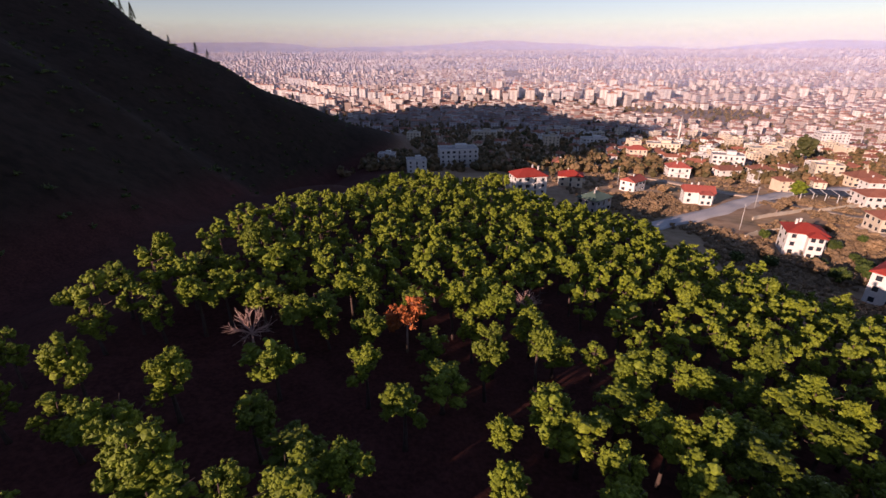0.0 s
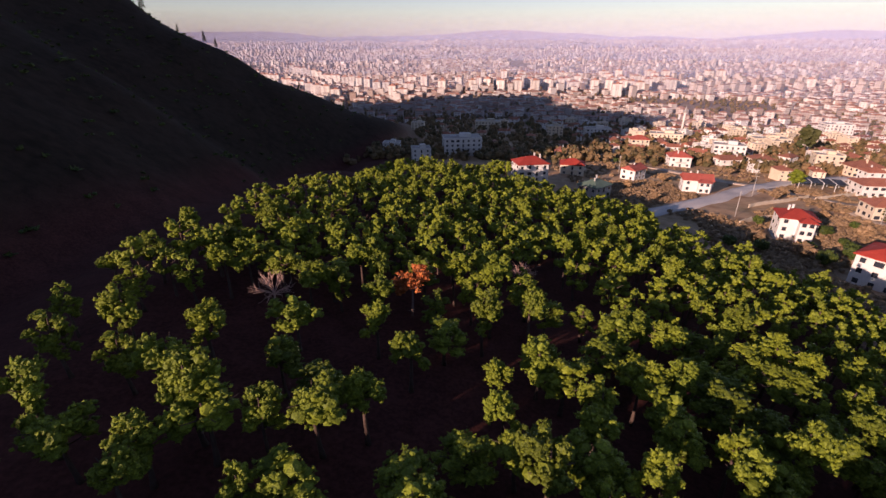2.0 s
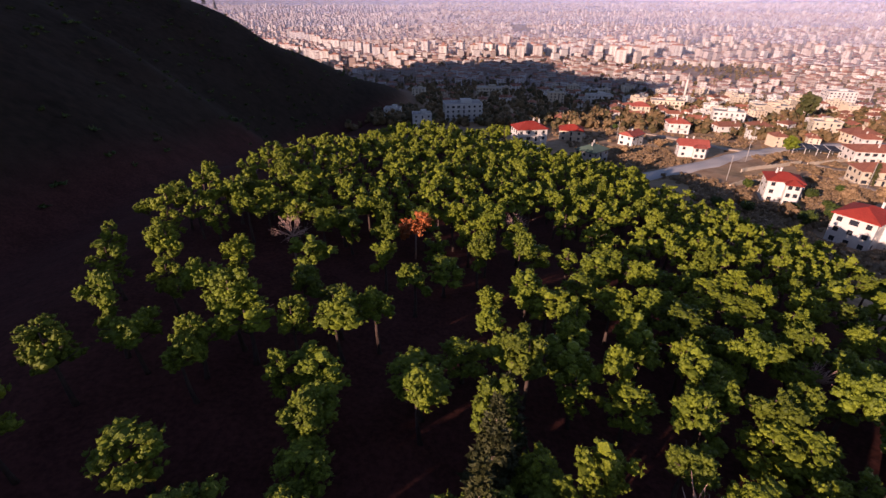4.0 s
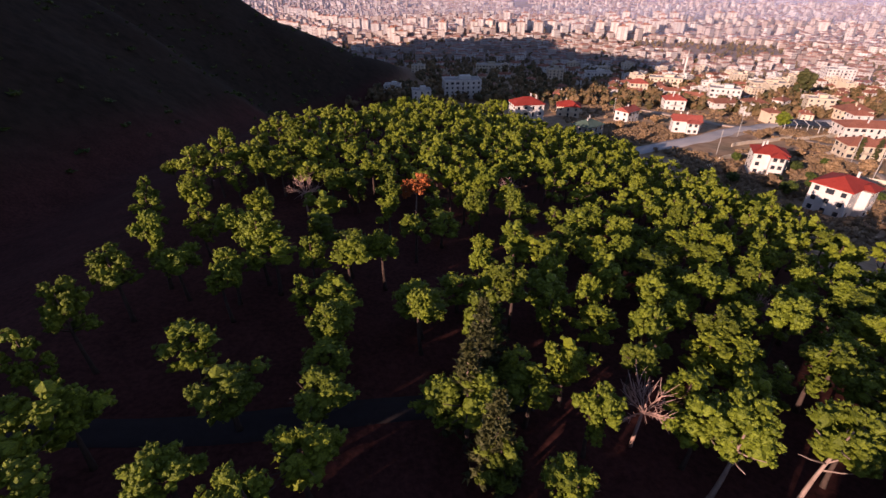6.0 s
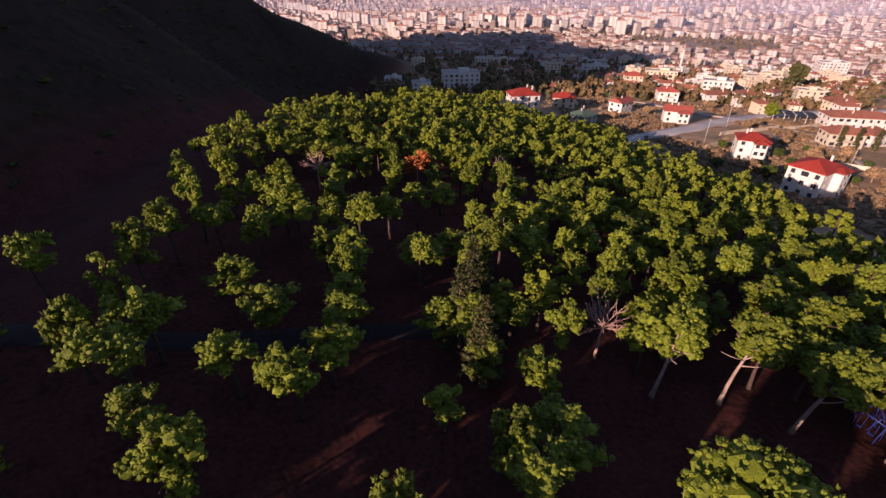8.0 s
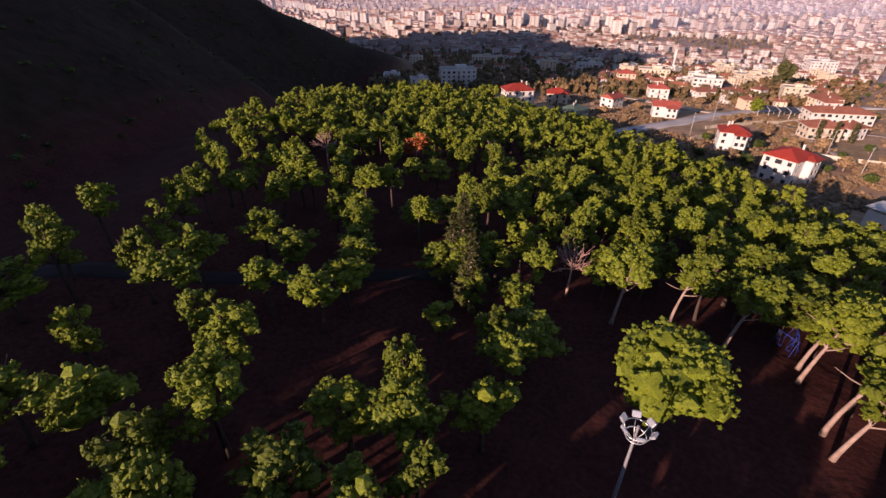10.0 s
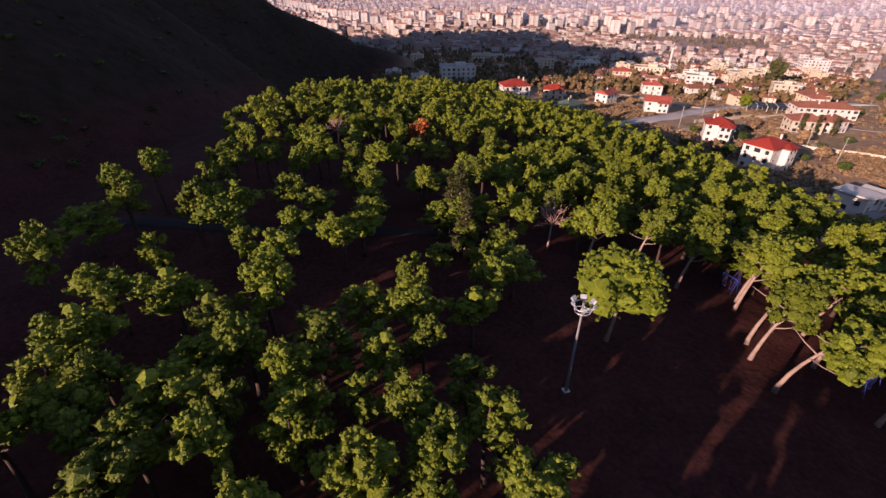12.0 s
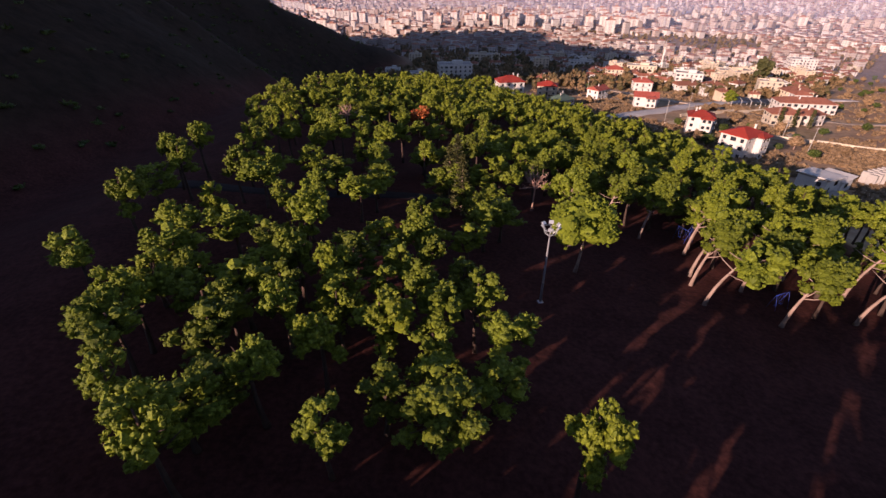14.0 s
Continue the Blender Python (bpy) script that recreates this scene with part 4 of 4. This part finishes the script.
# ---------------------------------------------------------------- the village beyond, house by house
LABELS = ("white village house with red tiled roof", "cream village house with weathered tiled roof", "pale flat-roofed village house", "white two-storey house with hipped roof")
patterns = [
    house(11, 9, 2, PLASTER, "hip", OLDTILE, LABELS[0], 101, balcony=False, sides=(0, 1, 3), bay=4.2), house(13, 10, 2, CREAM, "hip", OLDTILE, LABELS[1], 102, balcony=False, sides=(0, 1, 3), bay=4.2),
    house(14, 11, 3, PLASTER, "flat", OLDTILE, LABELS[2], 103, balcony=False, sides=(0, 1, 3), bay=4.2), house(12, 10, 3, CREAM, "hip", OLDTILE, LABELS[1], 104, balcony=False, sides=(0, 1, 3), bay=4.2),
    house(16, 10, 2, PLASTER, "gable", OLDTILE, LABELS[0], 105, balcony=False, sides=(0, 1, 3), bay=4.2), house(17, 12, 4, CREAM, "flat", OLDTILE, LABELS[2], 106, balcony=False, sides=(0, 1, 3), bay=4.2),
    house(12, 9, 3, PLASTER, "hip", OLDTILE, LABELS[3], 107, balcony=False, sides=(0, 1, 3), bay=4.2),
]
rng = np.random.default_rng(77)
lots = []
for _ in range(9000):
    y = float(rng.uniform(255, 760))
    x = float(rng.uniform(-0.30 * y, 0.98 * y))
    if x < 190 and y < 360 and not (-40 < x < 90 and y > 300):
        continue
    if x < 60 and y < 300:
        continue
    gap = 19 if x > 150 else 34
    if float(ridge(x, y)) > 1.0:
        continue
    if all((x - a) ** 2 + (y - b) ** 2 > gap * gap for a, b in homes) and all((x - a) ** 2 + (y - b) ** 2 > gap * gap for a, b in lots):
        lots.append((x, y))
lots.sort(key=lambda p: p[0] ** 2 * 0.5 + p[1] ** 2)
seen = set()
for x, y in lots[:190]:
    k = int(rng.integers(len(patterns)))
    s = float(rng.uniform(0.68, 0.98))
    m = Matrix.Translation((x, y, gz(x, y))) @ Matrix.Rotation(float(rng.choice([-0.25, -0.1, 0.15, 1.4, 0.5])) + float(rng.normal() * 0.1), 4, "Z") @ Matrix.Diagonal((s, s, s, 1))
    if k in seen:
        copy_thing(patterns[k], m)
    else:
        patterns[k].matrix_basis = m
    seen.add(k)
    tagged(patterns[k], group="houses of the village")

# ---------------------------------------------------------------- the town on the plain
def town_wall(name, tones):
    """Plastered fronts, a tone for each building, with rows of dark openings storey by storey."""
    mat, nt, bsdf = nodes_of(name, 0.85)
    isl = nt.nodes.new("ShaderNodeNewGeometry").outputs["Random Per Island"]
    c = ramp_of(nt, isl, tones)
    tc = nt.nodes.new("ShaderNodeTexCoord")
    sx = nt.nodes.new("ShaderNodeSeparateXYZ")
    nt.links.new(tc.outputs["Object"], sx.inputs[0])

    def wave(sock, length, cut):
        a = nt.nodes.new("ShaderNodeMath")
        a.operation = "MULTIPLY"
        a.inputs[1].default_value = 2 * math.pi / length
        nt.links.new(sock, a.inputs[0])
        s = nt.nodes.new("ShaderNodeMath")
        s.operation = "SINE"
        nt.links.new(a.outputs[0], s.inputs[0])
        g = nt.nodes.new("ShaderNodeMath")
        g.operation = "GREATER_THAN"
        g.inputs[1].default_value = cut
        nt.links.new(s.outputs[0], g.inputs[0])
        return g.outputs[0]

    add = nt.nodes.new("ShaderNodeMath")
    nt.links.new(sx.outputs["X"], add.inputs[0])
    nt.links.new(sx.outputs["Y"], add.inputs[1])
    m = nt.nodes.new("ShaderNodeMath")
    m.operation = "MULTIPLY"
    nt.links.new(wave(sx.outputs["Z"], 3.0, 0.1), m.inputs[0])
    nt.links.new(wave(add.outputs[0], 3.4, 0.0), m.inputs[1])
    half = nt.nodes.new("ShaderNodeMath")
    half.operation = "MULTIPLY"
    half.inputs[1].default_value = 0.7
    nt.links.new(m.outputs[0], half.inputs[0])
    c = mixed(nt, "MIX", c, (0.10, 0.08, 0.08), half.outputs[0])
    nt.links.new(c, bsdf.inputs["Base Color"])
    return mat


TOWN = town_wall("town_walls", [(0.0, (0.40, 0.33, 0.29)), (0.3, (0.62, 0.57, 0.53)), (0.6, (0.32, 0.23, 0.19)), (0.85, (0.52, 0.46, 0.42)), (1.0, (0.70, 0.67, 0.64))])
TOWNROOF = surface("town_roofs", (0.32, 0.15, 0.11), (0.46, 0.27, 0.21), 0.02, 0.3, 0.9, bump=0, vary=0.5, island=True)


def town_mesh(rows):
    """Many plain buildings: four walls and a hipped or flat roof each, as one pair of arrays."""
    vs, fs, ms = [], [], []
    n = 0
    for x, y, z, w, d, h, a, up in rows:
        ca, sa = math.cos(a), math.sin(a)
        base = np.array([(-w, -d), (w, -d), (w, d), (-w, d)]) / 2
        pts = base @ np.array([[ca, sa], [-sa, ca]]) + [x, y]
        eav = base * 1.06 @ np.array([[ca, sa], [-sa, ca]]) + [x, y]
        top = np.array([(-max(w - d, 0.5) / 2, 0), (max(w - d, 0.5) / 2, 0)]) @ np.array([[ca, sa], [-sa, ca]]) + [x, y]
        vs += [(*p, z - 3) for p in pts] + [(*p, z + h) for p in pts] + [(*p, z + h + 0.02) for p in eav] + [(*p, z + h + up) for p in top]
        fs += [(n, n + 1, n + 5), (n, n + 5, n + 4), (n + 1, n + 2, n + 6), (n + 1, n + 6, n + 5), (n + 2, n + 3, n + 7), (n + 2, n + 7, n + 6), (n + 3, n, n + 4), (n + 3, n + 4, n + 7)]
        fs += [(n + 8, n + 9, n + 13), (n + 8, n + 13, n + 12), (n + 10, n + 11, n + 12), (n + 10, n + 12, n + 13), (n + 9, n + 10, n + 13), (n + 11, n + 8, n + 12)]
        ms += [0] * 8 + [1] * 6
        n += 14
    return mesh_of("town", vs, fs, [TOWN, TOWNROOF], ms)


rng = np.random.default_rng(99)
rows = []
for x, y in lots[190:]:
    rows.append((x, y, gz(x, y), rng.uniform(8, 13), rng.uniform(7, 10), rng.integers(2, 5) * 2.8, rng.uniform(-0.4, 0.4), 1.8))
y = 760.0
while y < 4600:
    step = 16.5 + (y - 760) * 0.0062
    y += step
    line = 0.9 * math.sin(y * 0.01)
    x = -0.62 * y
    while x < 1.0 * y:
        x += step * rng.uniform(0.8, 1.35)
        px, py = x + rng.normal() * 4, y + rng.normal() * 5
        if float(ridge(px, py)) > 1 or noise.noise((px * 0.004, py * 0.003, 2.0)) < (-0.16 if py < 1050 else -0.42):
            continue
        if py < 1020 and rng.random() < 0.22:
            continue
        tall = rng.random() < 0.10 + 0.20 * max(0.0, noise.noise((px * 0.0025, py * 0.002, 7.0)))
        h = float(rng.integers(6, 9)) * 2.9 if tall and py > 1000 else float(rng.integers(2, 5)) * 2.7
        rows.append((px, py, gz(px, py), rng.uniform(9, 15), rng.uniform(8, 12), h, 0.35 * math.sin(px * 0.002) + rng.choice([0, 0.1, 1.5]), 0.6 if tall else rng.uniform(0.6, 2.6)))
tagged(new("town", town_mesh(rows)), "wide hazy town of pale low houses on the plain", "town", kind="stuff")


def tower_block(w, d, floors, seed):
    """A far apartment block: body, floor slabs, balcony stacks and a roof house."""
    ob = new("apartment_block")
    h = floors * 3.0
    bm = bmesh.new()
    box(bm, (w, d, h + 3), (0, 0, h / 2 - 1.5))
    part("wall", bm, TOWN, ob)
    bm = bmesh.new()
    box(bm, (w + 0.5, d + 0.5, 0.7), (0, 0, h + 0.3))
    box(bm, (w * 0.35, d * 0.4, 2.8), (0, 0, h + 2.0))
    part("roof", bm, TOWNROOF, ob)
    for s in (-1, 1):
        bm = bmesh.new()
        rings = []
        for f in range(1, floors):
            for z, deep in ((0, 0.3), (0, 1.5), (1.3, 1.5), (1.3, 0.3)):
                x0, x1, yb = s * w * 0.3 - w * 0.13, s * w * 0.3 + w * 0.13, -d / 2 + 0.1
                rings.append([bm.verts.new(p + (f * 3.0 + z,)) for p in ((x0, yb), (x1, yb), (x1, yb - deep), (x0, yb - deep))])
        for r, q in zip(rings, rings[1:]):
            for k in range(4):
                bm.faces.new((r[k], r[(k + 1) % 4], q[(k + 1) % 4], q[k]))
        bm.faces.new(rings[0][::-1])
        bm.faces.new(rings[-1])
        part("balcony", bm, PLASTER, ob)
    return tagged(ob, "tall pale apartment block on the plain", "apartment block", "apartment blocks on the plain")


towers = [tower_block(20, 16, 9, 1), tower_block(26, 15, 8, 2), tower_block(17, 17, 10, 3)]
spots = []
for i in range(17):
    f = i / 16
    spots.append((-215 - 480 * f, 1045 + 740 * f))
    spots.append((-150 - 450 * f + 60, 1120 + 740 * f))
for i in range(14):
    spots.append((80 + i * 34 + float(rng.normal() * 5), 1110 + 25 * math.sin(i * 1.3)))
    spots.append((-70 + i * 44 + float(rng.normal() * 8), 1190 + 30 * math.sin(i * 2.1)))
for i in range(26):
    spots.append((float(rng.uniform(-150, 900)), float(rng.uniform(1020, 1500))))
first = set()
for x, y in spots:
    k = int(rng.integers(3))
    m = pose(x, y, gz(x, y), 0, 0, float(rng.normal() * 8) - 5)
    if k in first:
        copy_thing(towers[k], m)
    else:
        towers[k].matrix_basis = m
    first.add(k)

# ---------------------------------------------------------------- green and scrub round the houses
LANES = (
    [(60, 165), (93, 185), (130, 208), (155, 229), (170, 237), (216, 261), (310, 282)],
    [(122, 352), (131, 300), (147, 267), (166, 238)],
    [(168, 232), (184, 204), (205, 190), (240, 182)],
)


def near_line(x, y, line, reach):
    """Whether a spot lies within reach of a lane."""
    for (ax, ay), (bx, by) in zip(line, line[1:]):
        dx, dy = bx - ax, by - ay
        s = min(1.0, max(0.0, ((x - ax) * dx + (y - ay) * dy) / (dx * dx + dy * dy)))
        if math.hypot(x - ax - s * dx, y - ay - s * dy) < reach:
            return True
    return False


def leaf_tree(seed, height, wide, mat, label, narrow=False):
    rng = np.random.default_rng(seed)
    tree = new("cypress_tree" if narrow else "garden_tree")
    bm = bmesh.new()
    tube(bm, [(0, 0, -0.4), (0.1, 0, height * 0.3), (0, 0.1, height * 0.7)], [0.28, 0.2, 0.07], 7)
    for k in range(4):
        a = k * 1.6
        tube(bm, [(0.1, 0, height * 0.3), (math.cos(a) * wide * 0.15, math.sin(a) * wide * 0.15, height * 0.5), (math.cos(a) * wide * 0.3, math.sin(a) * wide * 0.3, height * 0.62)], [0.12, 0.08, 0.03], 5)
    part("trunk", bm, BARK, tree, smooth=True)
    c, r = [], []
    for i in range(60):
        d = rng.normal(size=3)
        d /= np.linalg.norm(d)
        q = rng.uniform(0.5, 1.0)
        if narrow:
            f = rng.uniform(0.05, 1.0)
            rr = wide * 0.5 * math.sin(math.pi * min(1, 0.15 + f * 0.85)) ** 0.7
            c.append((d[0] * rr * 0.7, d[1] * rr * 0.7, height * f))
            r.append(wide * 0.2)
        else:
            c.append((d[0] * wide * 0.42 * q, d[1] * wide * 0.42 * q, height * 0.62 + d[2] * height * 0.34 * q))
            r.append(wide * rng.uniform(0.1, 0.18))
    v, f = clumps(rng, np.array(c), np.array(r), False, 16, 0.3)
    part("crown", mesh_of("crown", v, f, [mat]), None, tree)
    return tagged(tree, label, "tree")


big = stand(leaf_tree(201, 25, 16, CEDAR, "large dark green tree towering over the houses"), 296, 372, 0, 1, True)
round_tree = leaf_tree(202, 10.5, 8, NEEDLES, "rounded bright green garden tree")
stand(round_tree, 187, 236, 0, 1, True)
cyp = leaf_tree(203, 9.5, 2.2, CEDAR, "slim dark cypress beside a house", True)
for i, (x, y) in enumerate(((181, 170), (188, 168), (175, 172))):
    stand(cyp, x, y, i, 1, i == 0)
olive = leaf_tree(204, 6.5, 6.5, BROADLEAF, "green garden tree among the village houses")
shrub = leaf_tree(205, 5.0, 5.5, SCRUB, "brown leafless garden tree among the village houses")
rng = np.random.default_rng(303)
gard = [(125, 130), (121, 125), (131, 124), (137, 118), (128, 119), (110, 122), (118, 163), (128, 165), (103, 142), (131, 140), (136, 133), (128, 134), (141, 139), (113, 133), (147, 150), (133, 150), (108, 128), (152, 160), (160, 150), (142, 106), (160, 112)]
for _ in range(900):
    x, y = float(rng.uniform(88, 520)), float(rng.uniform(120, 620))
    if x > 0.97 * y + 60 or len(gard) > 150 or any(near_line(x, y, line, 8) for line in LANES):
        continue
    if all((x - a) ** 2 + (y - b) ** 2 > 144 for a, b in homes + lots[:190]) and all((x - a) ** 2 + (y - b) ** 2 > 60 for a, b in gard):
        gard.append((x, y))
for i, (x, y) in enumerate(gard):
    t = olive if i < 8 or i % 2 else shrub
    stand(t, x, y, i * 1.1, float(rng.uniform(0.6, 1.15)), first=i == 0 or (t is shrub and i == 8))

vs, fs, n = [], [], 0
rng = np.random.default_rng(404)
for _ in range(11000):
    far = rng.random() < 0.45
    x = float(rng.uniform(70, 420)) if far else float(rng.uniform(72, 190))
    y = float(rng.uniform(90, 520)) if far else float(rng.uniform(40, 240))
    if math.hypot(max(0, x - 64) / 26, max(0, y - 178) / 40) < 0.7 or any((x - a) ** 2 + (y - b) ** 2 < 90 for a, b in homes):
        continue
    if any(near_line(x, y, line, 6.5) for line in LANES) or noise.noise((x * 0.03, y * 0.03, 0.5)) < -0.25:
        continue
    s = float(rng.uniform(0.35, 1.5))
    c = np.array([(x + rng.normal() * s, y + rng.normal() * s, gz(x, y) + 0.35 * s) for _ in range(3)])
    v, f = clumps(rng, c, np.full(3, 0.75 * s), False, 5, 0.4)
    vs.append(v)
    fs.append(f + n)
    n += len(v)
tagged(new("dry_scrub", mesh_of("dry_scrub", np.concatenate(vs), np.concatenate(fs), [SCRUB])), "brown and rust dry scrub around the houses", "scrub", kind="stuff")

# trees among the town's houses, far and small
vs, fs, n = [], [], 0
for _ in range(5200):
    y = float(280 + 1500 * rng.random() ** 1.6)
    x = float(rng.uniform(-0.35 * y, 1.0 * y))
    if float(ridge(x, y)) > 1 or (x < 190 and y < 300) or any((x - a) ** 2 + (y - b) ** 2 < 110 for a, b in homes):
        continue
    s = float(rng.uniform(1.2, 3.2))
    c = np.array([(x + rng.normal() * s * 0.5, y + rng.normal() * s * 0.5, gz(x, y) + s * (0.7 + 0.7 * k)) for k in range(3)])
    v, f = clumps(rng, c, np.array([1.0, 0.9, 0.6]) * s, False, 5, 0.9, 1.0)
    vs.append(v)
    fs.append(f + n)
    n += len(v)
tagged(new("town_trees", mesh_of("town_trees", np.concatenate(vs), np.concatenate(fs), [AUTUMN])), "brown and dark green trees between the town's houses", "trees", kind="stuff")

# bushes of the mountain flank
vs, fs, n = [], [], 0
for _ in range(1500):
    x, y = float(rng.uniform(-330, -62)), float(rng.uniform(20, 560))
    if float(ridge(x, y)) < 1:
        continue
    s = float(rng.uniform(0.3, 1.0))
    c = np.array([(x + rng.normal() * s, y + rng.normal() * s, gz(x, y) + 0.5 * s) for _ in range(3)])
    v, f = clumps(rng, c, np.full(3, 0.8 * s), False, 5, 0.5)
    vs.append(v)
    fs.append(f + n)
    n += len(v)
tagged(new("hill_scrub", mesh_of("hill_scrub", np.concatenate(vs), np.concatenate(fs), [BROADLEAF])), "dark scrub covering the shaded mountain flank", "scrub", kind="stuff")


# ---------------------------------------------------------------- haze and far ranges over the plain
def veil_material(name, thick, top):
    """Haze on a sheet: mostly clear, scattering a little of the light that falls on it, thinning upward."""
    mat, nt, bsdf = nodes_of(name)
    nt.nodes.remove(bsdf)
    out = nt.nodes["Material Output"]
    clear = nt.nodes.new("ShaderNodeBsdfTransparent")
    air = nt.nodes.new("ShaderNodeBsdfDiffuse")
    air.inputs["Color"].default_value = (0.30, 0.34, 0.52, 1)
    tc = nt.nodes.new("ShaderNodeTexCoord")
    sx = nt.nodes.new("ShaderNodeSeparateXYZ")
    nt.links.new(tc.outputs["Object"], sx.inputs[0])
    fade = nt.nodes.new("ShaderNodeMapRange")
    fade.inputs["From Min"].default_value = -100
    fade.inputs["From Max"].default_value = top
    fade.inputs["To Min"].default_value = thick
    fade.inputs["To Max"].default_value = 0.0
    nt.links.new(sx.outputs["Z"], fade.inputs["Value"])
    mix = nt.nodes.new("ShaderNodeMixShader")
    nt.links.new(fade.outputs["Result"], mix.inputs[0])
    nt.links.new(clear.outputs[0], mix.inputs[1])
    nt.links.new(air.outputs[0], mix.inputs[2])
    nt.links.new(mix.outputs[0], out.inputs["Surface"])
    return mat


# haze is put in as upright curved sheets, each farther one denser
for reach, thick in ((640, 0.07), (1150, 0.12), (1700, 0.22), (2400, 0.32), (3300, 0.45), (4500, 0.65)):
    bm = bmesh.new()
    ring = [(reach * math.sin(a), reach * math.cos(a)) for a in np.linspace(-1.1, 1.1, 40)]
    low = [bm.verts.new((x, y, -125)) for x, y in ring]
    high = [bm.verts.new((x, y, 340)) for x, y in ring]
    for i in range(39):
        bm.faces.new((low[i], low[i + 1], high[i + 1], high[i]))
    tagged(part("backdrop", bm, veil_material("haze_sheet", thick, 20 + 0.042 * reach), None, smooth=True), "pale see-through sheet standing in for haze over the plain", "haze", kind="structure")

# the range's pale grey-violet has distance haze mixed into its colour
HAZEHILL = surface("hazed_range", (0.30, 0.27, 0.30), (0.36, 0.33, 0.36), 0.002, 0.01, 0.95, bump=0)
bm = bmesh.new()
lower, upper = [], []
for i, a in enumerate(np.linspace(-1.2, 1.2, 160)):
    x, y = 4700 * math.sin(a), 4700 * math.cos(a)
    h = 40 + 60 * noise.noise((a * 3, 0.3, 0)) + 26 * noise.noise((a * 11, 2.3, 0))
    lower.append(bm.verts.new((x, y, -130)))
    upper.append(bm.verts.new((x * 1.02, y * 1.02, max(-20, h))))
for i in range(159):
    bm.faces.new((lower[i], lower[i + 1], upper[i + 1], upper[i]))
tagged(part("backdrop", bm, HAZEHILL, None, smooth=True), "faint far mountain range behind the haze, paled in tone", "mountains", kind="structure")
